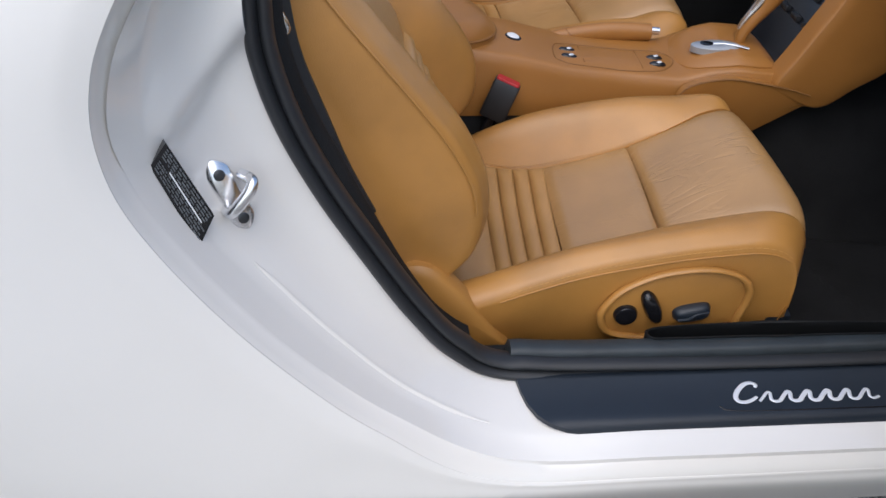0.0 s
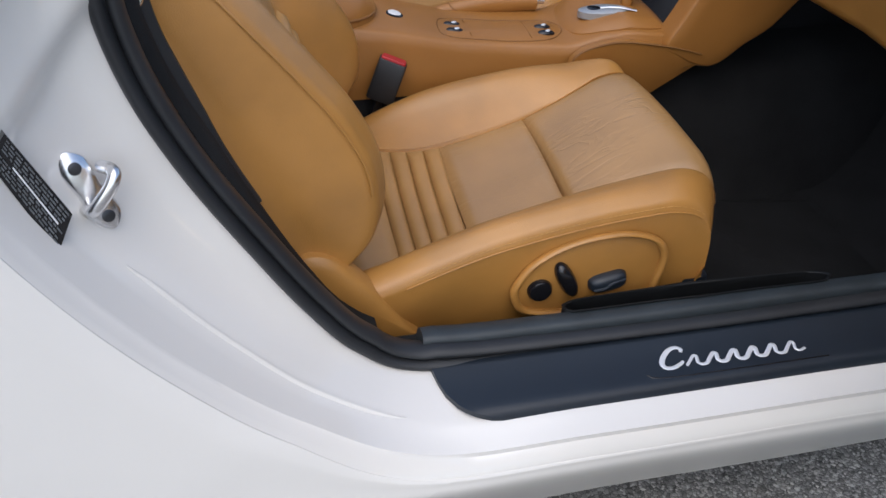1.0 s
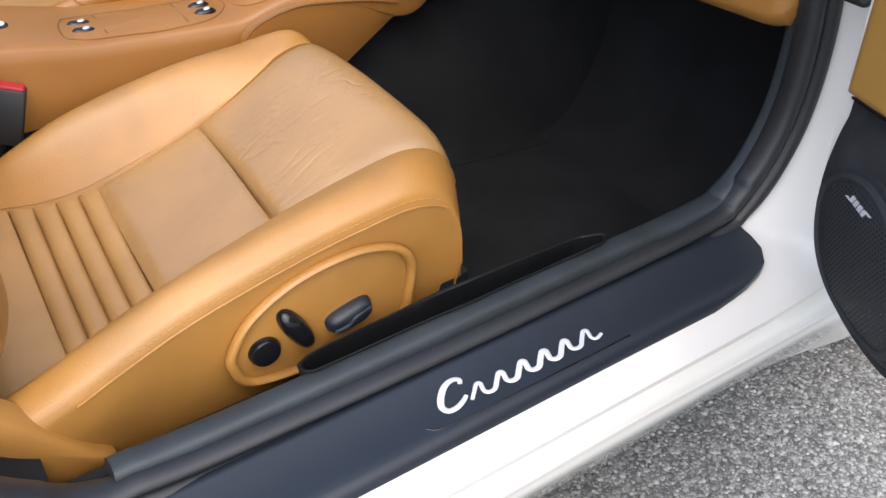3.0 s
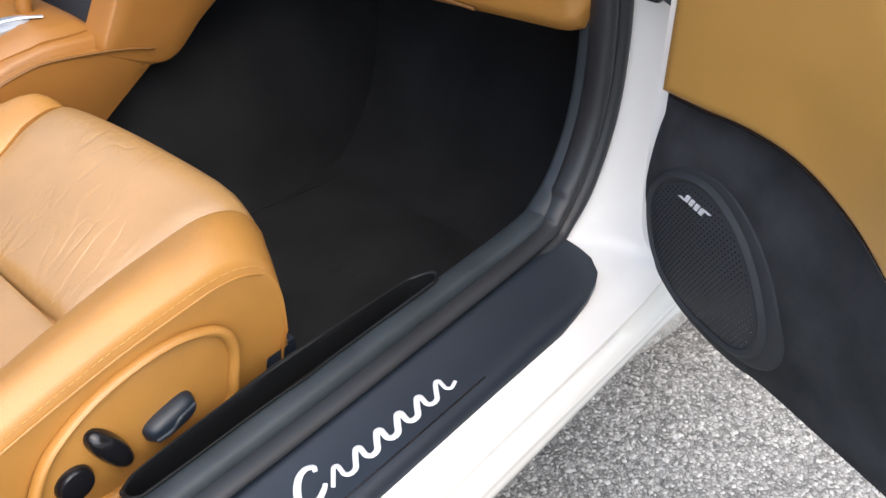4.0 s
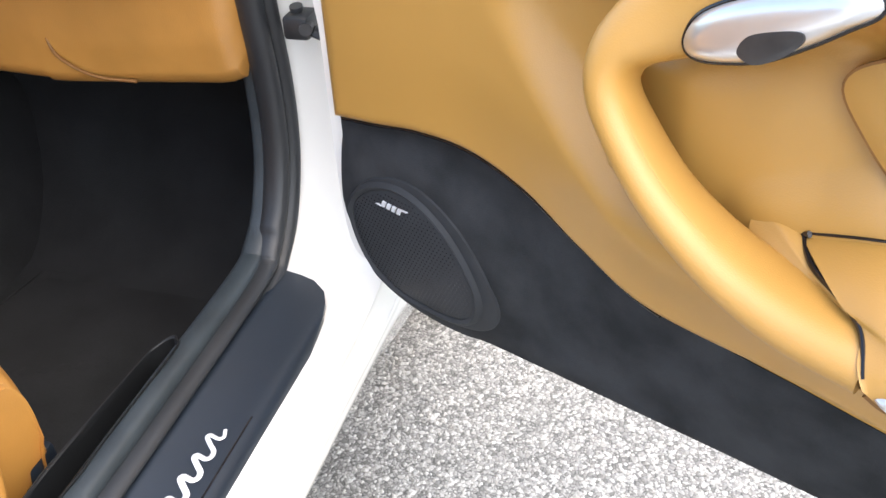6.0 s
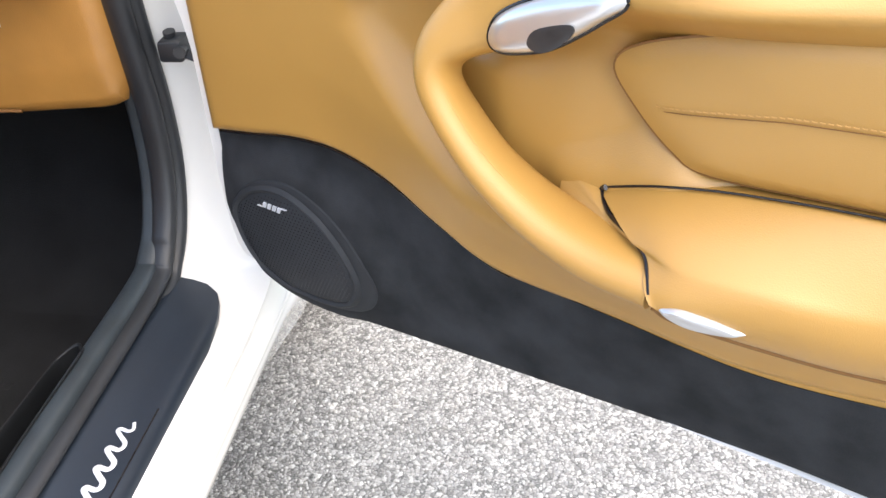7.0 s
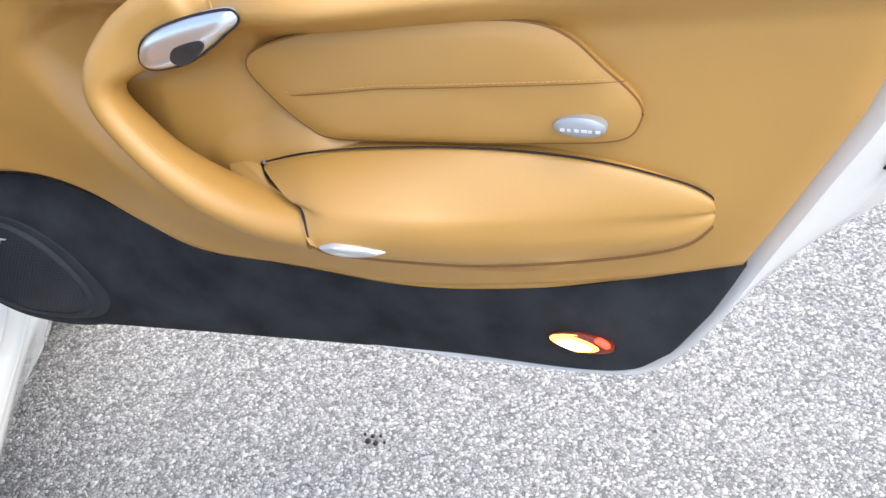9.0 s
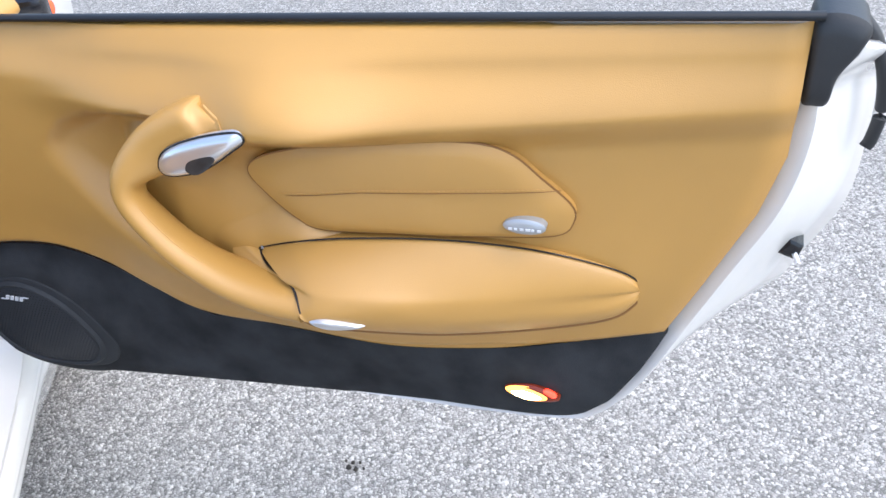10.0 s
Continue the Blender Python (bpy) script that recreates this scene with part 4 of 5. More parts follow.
part("buckle_case", oblong(.0, .076, .0245, .013), RUBBER, BUCK)
part("release_button", oblong(.074, .080, .0220, .010), RED, BUCK, "red release button")
part("buckle_stalk", tube([b0 - d * .09, b0 - d * .04, b0 + d * .002], .010, .006, 10, (0, 1, 0)), GLOSS, BUCK)

# ---- dashboard ----
DASH = thing("dashboard", (.9, .5, .55), "tan leather lower dashboard with a glove box", "dashboard")


def dash_row(y, zb, zt, x0):
    return cr([(x0 + .22, y, zb + .03), (x0 + .10, y, zb + .006), (x0 + .03, y, zb + .002), (x0 + .006, y, zb + .016), (x0, y, zb + .04), (x0 - .004, y, zb + .09), (x0 + .004, y, zt), (x0 + .06, y, zt + .05), (x0 + .22, y, zt + .06)], 40)


ys = np.linspace(.045, .30, 16)
rows = [dash_row(y, .598 - .018 * np.clip((y - .03) / .25, 0, 1) + .02 * np.clip((.06 - y) / .05, 0, 1) ** 2, .82, .825) for y in ys]
end = dash_row(.030, .604, .82, .830)
end2 = dash_row(.018, .628, .81, .850)
part("end_panel", capped(np.array([end2, end, *rows])), LEATHER, DASH, "tan leather end panel of the dashboard")
glove = [dash_row(y, np.interp(y, [.30, .42, .60], [.581, .586, .576]), .80, .829) for y in np.linspace(.303, .60, 14)]
part("glove_box", capped(np.array(glove)), LEATHER, DASH, "tan leather glove box lid")
lipg = cr([(.826, .285, .700), (.824, .280, .660), (.820, .268, .630), (.823, .225, .606), (.829, .170, .600)], 24)
part("lid_joint", tube(lipg, .0022, .0022, 8), SEAM, DASH)
part("handle_recess", tube([(.823, .155, .722), (.821, .20, .716), (.822, .235, .722)], .006, .004, 10), SATIN, DASH, "bright glove box handle")
# Side cheek under the middle of the dashboard.
ck = [cr([(.580, y, .502), (.610, y, .479), (.658, y, .458), (.695, y, .461), (.740, y, .496), (.80, y, .540), (.86, y, .64), (.80, y, .76), (.70, y, .74), (.652, y, .650), (.608, y, .560)], 50, True) for y in (.605, .596, .594, .596, .640)]
hub = ck[0].mean(0) * (1, 0, 1)
ck = np.array([hub + (ck[0] * (1, 0, 1) - hub) * k + (0, y, 0) for y, k in ((.640, 1), (.608, 1), (.600, .993), (.595, .975), (.593, .94), (.592, .6), (.592, .1))])
part("side_cheek", capped(ck), CONSOLE_SHADED, DASH, "tan leather cheek beside the centre stack")
part("radio_panel", slab(np.array([[(.600, y, .520), (.66, y, .60), (.735, y, .72)] for y in (.64, .72, .82)]), (.03, 0, -.02)), GLOSS, DASH, "dark centre stack with buttons")
for r in range(3):
    for c in range(3):
        a = .35 + .2 * r
        p = np.array((.600 + .135 * a, .665 + .05 * c, .520 + .20 * a))
        part("stack_button", box(p - (.006, .014, .006), p + (.006, .014, .006), .003), RUBBER, DASH)
part("dash_top", box((.68, .03, .80), (1.3, 1.42, .86), .02), CARPET, DASH)

# ---- floor mat ----
MAT = thing("floor_mat", (.72, .30, .165), "black carpet floor mat with a pressed word mark", "floor mat")
rimm = cr([(.50, .12, .1685), (.90, .10, .1685), (.95, .16, .1685), (.95, .48, .1685), (.90, .54, .1685), (.50, .54, .1685)], 60, True)
part("mat", dome(rimm, (0, 0, .004), 5, .2, (0, 0, -.003)), CARPET, MAT)
part("mat_binding", tube(np.vstack([rimm, rimm[:1]]) + (0, 0, .0015), .0022, .0016, 8), CARPET, MAT, "raised stitched edge of the mat")
for k in range(7):
    x, y = .700 + .016 * k * .6, .455 - .026 * k
    part("pressed_bar", box((x - .008, y - .009, .171), (x + .008, y + .009, .1728), .0008), CARPET, MAT)

# ---- open door ----
P0, DIR = np.array((.76, -.125)), np.array((-.4635, -.8861))
OUT = np.array((-.8861, .4635))


def dw(u, z, o):
    """A world point from the distance along the door, the height and the offset towards the cabin."""
    u, z, o = np.broadcast_arrays(np.array(u, float), np.array(z, float), np.array(o, float))
    return np.stack([P0[0] + DIR[0] * u + OUT[0] * o, P0[1] + DIR[1] * u + OUT[1] * o, z], -1)


OUT3 = np.array((*OUT, 0.0))
# Painted shell behind the lining.
inner = np.array([(-.02, .44), (-.03, .70), (-.03, .945), (.5, .962), (1.10, .995), (1.118, .93), (1.118, .865), (1.100, .790), (1.062, .710), (1.022, .625), (.985, .545), (.955, .497), (.918, .458), (.878, .445), (.760, .436), (.48, .432), (.2, .43), (.06, .44)])
outer = np.array([(-.05, .40), (-.06, .70), (-.06, .85), (.5, .87), (1.140, .935), (1.180, .90), (1.184, .810), (1.175, .742), (1.143, .674), (1.113, .618), (1.052, .585), (1.006, .497), (.952, .420), (.900, .375), (.733, .385), (.48, .375), (.2, .37), (.06, .38)])
ci, co = cr(inner, 140, True), cr(outer, 140, True)
L0 = dw(ci[:, 0], ci[:, 1], -.010)
rings_ = np.array([dw(.55 + (ci[:, 0] - .55) * .93, .7 + (ci[:, 1] - .7) * .93, -.040), dw(.55 + (ci[:, 0] - .55) * .985, .7 + (ci[:, 1] - .7) * .985, -.014), L0, dw(ci[:, 0] * .93 + co[:, 0] * .07, ci[:, 1] * .93 + co[:, 1] * .07, -.014),
                   dw(ci[:, 0] * .72 + co[:, 0] * .28, ci[:, 1] * .72 + co[:, 1] * .28, -.034), dw(ci[:, 0] * .40 + co[:, 0] * .60, ci[:, 1] * .40 + co[:, 1] * .60, -.075), dw(co[:, 0], co[:, 1], -.118), dw(co[:, 0], co[:, 1], -.130),
                   dw(.55 + (co[:, 0] - .55) * .97, .65 + (co[:, 1] - .65) * .97, -.150), dw(.55 + (co[:, 0] - .55) * .5, .65 + (co[:, 1] - .65) * .5, -.185), dw(.55 + (co[:, 0] - .55) * .02, .65 + (co[:, 1] - .65) * .02, -.195)])
v, f = sheet(rings_, wrap_cols=True)
f.append(tuple(range(139, -1, -1)))
DOOR = SHELL = part("car_door", (v, f), PAINT, BODY, "open white door with tan leather lining and black lower trim")


def gauss(a):
    return np.exp(-a * a)


def ease(a):
    a = np.clip(a, 0, 1)
    return a * a * (3 - 2 * a)


TOP = lambda u: .950 + .047 * np.clip(u, 0, 1.1)  # noqa: E731
MIDO = cr([(-.06, .008), (.0, .012), (.15, .020), (.30, .030), (.42, .046), (.52, .064), (.60, .067), (.75, .056), (.90, .038), (1.0, .022), (1.13, .002)], 90)
# Upper edge of the storage bin lid: along, height, offset.
LT = np.array([(.553, .743, .087), (.604, .7595, .090), (.667, .767, .083), (.764, .769, .071), (.855, .758, .056), (.928, .736, .041), (.962, .716, .030), (.970, .698, .026)])


def face(u, z):
    """The offset of the leather lining: a ledge and a shoulder under the window, a hollow behind the handle, a rise to the bin."""
    mid = np.interp(u, MIDO[:, 0], MIDO[:, 1])
    swell = np.interp(u, [.2, .45, .58, .70, .9, 1.1], [.010, .024, .038, .030, .020, .014])
    top, d = mid + swell, TOP(u) - z
    o = .36 * top * (.45 + .55 * ease((d + .004) / .032)) + .64 * top * (.40 * np.clip(d / .075, 0, 1) + .60 * ease((d - .026) / .052)) - swell * ease((d - .074) / .045)
    near = ease((u - .20) / .20)
    o = o * near + mid * ease(d / .06) * (1 - near)
    up = np.interp(u, [.22, .249, .284, .338, .417, .48, .56], [.812, .828, .857, .880, .896, .899, .896])
    low = np.interp(u, [.22, .26, .295, .339, .378, .43, .50], [.806, .767, .725, .682, .647, .630, .620])
    deep = .034 * ease((u - .215) / .12) * (1 - ease((u - .36) / .19))
    o = o - deep * ease((up - z) / .034) * ease((z - low) / .070)
    zt, ot = np.interp(u, LT[:, 0], LT[:, 1]), np.interp(u, LT[:, 0], LT[:, 2])
    lift = ease(1 - (z - zt) / np.interp(u, [.48, .58, .63, .75], [.080, .060, .012, .006])) * ease((u - .385) / .15) * ease((z - zt + .07) / .05) * ease((.67 - u) / .06)
    o = o + np.maximum(ot - .001 - o, 0) * lift
    o = o + .026 * gauss((u - .630) / .070) * gauss((z - .920) / .030) + .016 * gauss((u - .575) / .060) * gauss((z - .936) / .020)
    bowl = np.interp(u, [.38, .46, .52, .58], [.068, .082, .078, .068])
    o = o + np.maximum(bowl - o, 0) * ease((u - .345) / .055) * ease((.60 - u) / .05) * ease((.880 - z) / .07) * ease((z - .69) / .04)
    foot = ease(1 - (z - np.interp(u, LOW[:, 0], LOW[:, 1])) / .10)
    return o + (np.minimum(o, .016 + .013 * gauss((u - .62) / .25)) - o) * foot


LOW = cr([(-.006, .615), (.06, .628), (.13, .642), (.20, .645), (.27, .628), (.34, .594), (.42, .566), (.55, .566), (.68, .562), (.80, .577), (.91, .600), (1.002, .632)], 120)


def rear_u(z):
    return np.interp(z, [.40, .465, .50, .55, .632, .717, .795, .863, .933, .995, 1.02], [.80, .885, .925, .955, 1.000, 1.042, 1.080, 1.100, 1.102, 1.104, 1.105])


def lining():
    rows = []
    for a in np.linspace(0, 1, 190):
        row = []
        for b in np.linspace(0, 1, 110):
            z_guess = .62 + .38 * b
            u_end = rear_u(z_guess)
            u = -.006 + (u_end + .006) * a
            zl = np.interp(u, LOW[:, 0], LOW[:, 1])
            z = zl + (TOP(u) - zl) * b
            u = -.006 + (rear_u(z) + .006) * a
            o = face(u, z) - .010 * (1 - min(1, min(a, 1 - a) * 40, b * 30, .45 + (1 - b) * 25)) ** 2
            row.append(dw(u, z, o))
        rows.append(row)
    return np.array(rows)


part("door_lining", slab(lining(), -OUT3 * .02), DOOR_LEATHER, DOOR, "tan leather door lining with a rounded shoulder")

BOT = cr([(-.016, .54), (-.012, .485), (.004, .440), (.030, .415), (.075, .400), (.16, .396), (.22, .404), (.48, .428), (.733, .450), (.80, .456), (.873, .462), (.905, .470)], 80)


def low_face(u, z):
    """The offset of the black lower trim, with the swell of the loudspeaker."""
    e = np.sqrt(((u - .105) / .125) ** 2 + ((z - .50) / .10) ** 2)
    o = -.004 + .028 * np.clip(1.25 - np.maximum(e, .92), 0, 1) ** .8
    o += .030 * gauss((u - .62) / .25) * np.clip((z - .44) / .12, 0, 1)
    o += .008 * gauss((u - .84) / .1)
    return o


def low_trim():
    rows = []
    for a in np.linspace(0, 1, 110):
        u0 = -.014 + 1.016 * a
        row = []
        for b in np.linspace(0, 1, 26):
            zt = np.interp(u0, LOW[:, 0], LOW[:, 1])
            zb = np.interp(u0, np.concatenate([BOT[:, 0][12:], [.94, .975, 1.003]]), np.concatenate([BOT[:, 1][12:], [.500, .560, .625]]))
            if u0 < .03:
                zb = max(zb, .415 + (.03 - u0) * 2.2)
            zb2 = zb - .007
            z = zb2 + (zt - zb2) * b
            edge = 1 - min(1, a * 50, (1 - a) * 40, b * 8, 1)
            row.append(dw(u0, z, low_face(u0, z) - .006 * edge**2 - .002))
        rows.append(row)
    return np.array(rows)


LOWTRIM = part("lower_trim", slab(low_trim(), -OUT3 * .02), SUEDE, DOOR, "black suede-like lower door trim")
# Dark joint between leather and lower trim.
part("trim_joint", tube(dw(LOW[3:66, 0], LOW[3:66, 1], np.array([max(face(u, z), low_face(u, z)) for u, z in LOW[3:66]]) - .0060), .0013, .0016, 8), GLOSS, DOOR)

# Loudspeaker grille with a raised ring.
sp = cr([(.012, .508), (.045, .548), (.105, .563), (.165, .535), (.205, .475), (.190, .432), (.135, .420), (.075, .424), (.030, .452)], 60, True)
sc = sp.mean(0)


def sp_ring(k, o):
    q = sc + (sp - sc) * k
    return dw(q[:, 0], q[:, 1], low_face(q[:, 0], q[:, 1]) + o)


ring = np.array([sp_ring(1.06, -.004), sp_ring(1.03, .004), sp_ring(.99, .0065), sp_ring(.94, .0045), sp_ring(.92, -.004)])
part("speaker_ring", sheet(ring, False, True), GRILLE, LOWTRIM, "smooth black loudspeaker ring")


def wide_ring(k, o):
    q = sc + (sp - sc) * k + np.array((.010, .001)) * (k > 1.05)
    return dw(q[:, 0], q[:, 1], low_face(q[:, 0], q[:, 1]) + o)


part("speaker_step", sheet(np.array([wide_ring(1.13, -.003), wide_ring(1.115, .0002), wide_ring(1.08, .0010), wide_ring(1.04, .001)]), False, True), GRILLE, LOWTRIM)
GR = part("speaker_grille", dome(sp_ring(.94, .003), OUT3 * .005, 20, .6, -OUT3 * .008), GRILLE, LOWTRIM, "black perforated loudspeaker grille")


def grille_holes():
    """Rows of small dimples over the grille."""
    n = 0
    verts, faces = [], []
    for i in range(-26, 27):
        for j in range(-26, 27):
            q = np.array((i * .0052 + (j % 2) * .0026, j * .0045))
            a = math.atan2(q[1], q[0])
            r = np.linalg.norm(q)
            ang = np.arctan2(sp[:, 1] - sc[1], sp[:, 0] - sc[0])
            k = int(np.argmin(np.abs(np.angle(np.exp(1j * (ang - a))))))
            lim = np.linalg.norm(sp[k] - sc) * .90
            if r > lim:
                continue
            kk = r / np.linalg.norm(sp[k] - sc) / .94
            o = .003 + .005 * (1 - kk**2.6) ** .6 + .0010
            c = sc + q
            for t in range(6):
                verts.append(dw(c[0] + .0009 * math.cos(t * 1.047), c[1] + .0009 * math.sin(t * 1.047), low_face(c[0], c[1]) + o))
            faces.append(tuple(range(n, n + 6)))
            n += 6
    return np.array(verts), faces


tagged(part("grille_perforation", grille_holes(), GLOSS, GR, "", False, False), kind="stuff")
def grille_o(u, z):
    """How far the grille's face stands before the trim."""
    q = np.array((u, z)) - sc
    ang = np.arctan2(sp[:, 1] - sc[1], sp[:, 0] - sc[0])
    k = int(np.argmin(np.abs(np.angle(np.exp(1j * (ang - math.atan2(q[1], q[0])))))))
    kk = min(np.linalg.norm(q) / np.linalg.norm(sp[k] - sc) / .94, 1)
    return low_face(u, z) + .003 + .005 * (1 - kk**2.6) ** .6


for k, (u, w, h) in enumerate(((.0685, .010, .0012), (.0755, .0055, .0070), (.0835, .0055, .0070), (.0915, .0055, .0070), (.0995, .0055, .0070), (.1065, .010, .0012))):
    z = .5395 + (-.0034, 0, 0, 0, 0, .0034)[k]
    o = grille_o(u, z) + .0016
    q = np.array([[dw(u - w / 2 - .0014, z - h / 2, o), dw(u + w / 2 - .0014, z - h / 2, o)], [dw(u - w / 2 + .0014, z + h / 2, o), dw(u + w / 2 + .0014, z + h / 2, o)]])
    part("badge_bar", slab(q, -OUT3 * .003), SILVER, GR, "", False)

# Grab handle that runs from the release down into the armrest.
gp = np.array([(.547, .9130, .100), (.542, .910, .104), (.534, .906, .107), (.522, .900, .109), (.500, .890, .111), (.460, .870, .118), (.431, .846, .131), (.427, .820, .138), (.445, .788, .140), (.478, .754, .143), (.525, .726, .147), (.572, .711, .149), (.620, .706, .149)])
gw = np.array([.0205, .0225, .025, .028, .031, .029, .0200, .0138, .0135, .0145, .0160, .0180, .0190])
gd = np.array([.015, .020, .023, .026, .028, .027, .024, .022, .024, .026, .030, .034, .036])
gc = cr(np.column_stack([gp, gw, gd]), 70)
def sleeve():
    """The arm as one swept leather tube whose upper end lies down on the shoulder as a thin plate."""
    v, f = tube(dw(gc[:, 0], gc[:, 1], gc[:, 2] - gc[:, 4] * .9), gc[:, 3], gc[:, 4], 28, OUT3, np.interp(np.linspace(0, 1, 70), [0, .36, .52, 1], [.55, .55, .85, .95]))
    v = np.array(v)
    for k in range(20):
        q = v[k * 28:k * 28 + 28]
        u, z, o = (q[:, :2] - P0) @ DIR, q[:, 2], (q[:, :2] - P0) @ OUT
        r = (o - gc[k, 2] + gc[k, 4] * .9) / gc[k, 4]
        w = ease((20 - k) / 17)
        high = np.clip((z - gc[k, 1]) * .87 - (u - gc[k, 0]) * .5, 0, 1) * w
        u, z = u - .75 * high, z - .55 * high
        flat = face(u, z) - .012 + .0140 * ease(r * 1.6 + .35)
        v[k * 28:k * 28 + 28] = dw(u, z, o + (flat - o) * w)
    return v, f


part("grab_handle", sleeve(), DOOR_LEATHER, DOOR, "curved tan leather grab handle")
seam = dw(gc[28:62, 0] + gc[28:62, 3] * .62, gc[28:62, 1] + gc[28:62, 3] * .62, gc[28:62, 2] - gc[28:62, 4] * .42)
part("handle_seam", tube(seam, .0011, .0011, 6), THREAD, DOOR)
# Fillet from the outer flank of the arm back to the lining.
arm = gc[39:69]
away = np.gradient(arm[:, :2], axis=0)
away = np.stack([away[:, 1], -away[:, 0]], 1) / np.linalg.norm(away, axis=1)[:, None]
grow = ease(np.arange(len(arm)) / 9)
web = []
for k in np.linspace(0, 1, 14):
    q = arm[:, :2] + away * (arm[:, 3] * .5 + .085 * k * grow)[:, None]
    back = face(q[:, 0], q[:, 1]) - .003
    front = arm[:, 2] - arm[:, 4] * .9
    web.append(dw(q[:, 0], q[:, 1], back + np.maximum(front - back, 0) * (1 - ease(k)) ** 1.3))
part("handle_fillet", slab(np.array(web), -OUT3 * .008), DOOR_LEATHER, DOOR)

# Release handle, a bright leaf with a finger hollow.
hl = cr([(.474, .861), (.479, .874), (.490, .884), (.510, .894), (.541, .904), (.572, .910), (.580, .906), (.578, .899), (.566, .890), (.547, .876), (.522, .861), (.494, .853), (.479, .853)], 60, True)
hr = dw(hl[:, 0], hl[:, 1], .119 + .0 * hl[:, 0])
REL = part("release_handle", dome(hr, OUT3 * .009, 7, .4, -OUT3 * .010), SATIN, DOOR, "satin silver leaf-shaped door release")
part("handle_joint", tube(np.vstack([hr, hr[:1]]) - OUT3 * .001, .0012, .002, 8), GLOSS, DOOR)
hol = cr([(.512, .866), (.516, .876), (.528, .882), (.545, .886), (.547, .880), (.536, .869), (.522, .862)], 30, True)
part("finger_hollow", dome(dw(hol[:, 0], hol[:, 1], .1282 + 0 * hol[:, 0]), OUT3 * .0005, 5, .5, -OUT3 * .004), HOLLOW, REL, "dark finger hollow")

# Armrest pad with a stitched seam and a small oval badge.
ap = cr([(.549, .835), (.575, .855), (.644, .871), (.740, .879), (.804, .878), (.839, .865), (.868, .838), (.897, .809), (.900, .789), (.882, .771), (.810, .767), (.713, .765), (.625, .764), (.597, .776), (.567, .805)], 90, True)


def pad_o(u):
    return np.interp(u, [.55, .61, .76, .91], [.080, .078, .067, .048])


ap += (.006, .008)
ap[:, 0] -= .006 * np.clip((ap[:, 0] - .70) / .20, 0, 1)
arim = dw(ap[:, 0], ap[:, 1], pad_o(ap[:, 0]))
PAD = part("armrest_pad", dome(arim, OUT3 * .010, 10, .42, -OUT3 * .03), DOOR_LEATHER, DOOR, "padded tan leather door insert with a stitched seam")
# Soft shade round the pad's edge, drawn as a thin dark line.
part("pad_shade_line", tube(np.vstack([arim, arim[:1]]) - OUT3 * .001, .0010, .002, 6), SEAM, DOOR)
su = np.linspace(.584, .888, 70)
sz = np.interp(su, [.583, .679, .775, .895], [.815, .828, .833, .837])
so = pad_o(su) + .0085 - .006 * np.abs(2 * (su - .739) / .31) ** 6
part("pad_seam", tube(dw(su, sz, so), .0005, .0004, 6), SEAM, PAD)
for k in range(57):
    u = .590 + k * .005
    z = np.interp(u, [.583, .679, .775, .895], [.815, .828, .833, .837]) + .004
    o = pad_o(u) + .0098 - .006 * abs(2 * (u - .739) / .31) ** 6
    part("stitch", tube([dw(u, z, o), dw(u + .0016, z, o + .0004), dw(u + .0033, z, o)], .0005, .0005, 6), THREAD, PAD)
bt = np.linspace(0, 2 * math.pi, 30, endpoint=False)
BADGE = part("oval_badge", dome(dw(.853 + .0225 * np.cos(bt), .798 + .0095 * np.sin(bt), .0690 + 0 * bt), OUT3 * .003, 5, .3, -OUT3 * .01), DULL, PAD, "small grey oval badge")
for k, w in enumerate((.004, .003, .004, .005, .003, .004)):
    u = .837 + k * .006
    part("badge_bar", slab(np.array([[dw(u, .7958, .0732), dw(u + w, .7958, .0732)], [dw(u, .7982, .0732), dw(u + w, .7982, .0732)]]), -OUT3 * .001), SILVER, BADGE, "", False)

# Lid of the storage bin: a long leaf with a soft ridge.
TIP = (1 - np.linspace(0, 1, 60) ** 5)
LR = np.array([(.611, .729, .130), (.646, .728, .142), (.708, .724, .132), (.773, .712, .107), (.861, .701, .073), (.927, .698, .047), (.957, .698, .033), (.968, .697, .026)])
LB = np.array([(.627, .703, .153), (.644, .692, .146), (.702, .673, .121), (.769, .656, .091), (.862, .650, .056), (.936, .659, .035), (.964, .679, .028), (.970, .696, .025)])
ct, cm, cb = cr(LT, 60), cr(LR, 60), cr(LB, 60)
rows = []
for k in range(60):
    a, m_, b = ct[k], cm[k], cb[k]
    c = cr([a - (0, 0, .012), a + (.000, -.002, .0), a * .62 + m_ * .38 + (0, .0, .006 * TIP[k]), a * .25 + m_ * .75 + (0, 0, .0065 * TIP[k]), m_ + (0, .0, .002 * TIP[k]), m_ * .55 + b * .45 + (0, 0, .008 * TIP[k]), b + (0, .003 * TIP[k], .002 * TIP[k]), b - (0, 0, .012)], 26)
    rows.append(dw(c[:, 0], c[:, 1], c[:, 2]))
lidg = np.array(rows)
part("bin_lid", slab(lidg, -OUT3 * .012), DOOR_LEATHER, DOOR, "long tan leather storage bin lid with a soft ridge")
edge_t, edge_b = dw(ct[:, 0], ct[:, 1] + .0015, ct[:, 2] - .0015), dw(cb[:, 0], cb[:, 1] - .002, cb[:, 2] - .004)
part("lid_joint", tube(edge_t, np.linspace(.0010, .0007, 60), .0011, 8), GLOSS, DOOR)
part("lid_joint", tube(edge_b, .0016, .003, 8), SEAM, DOOR)
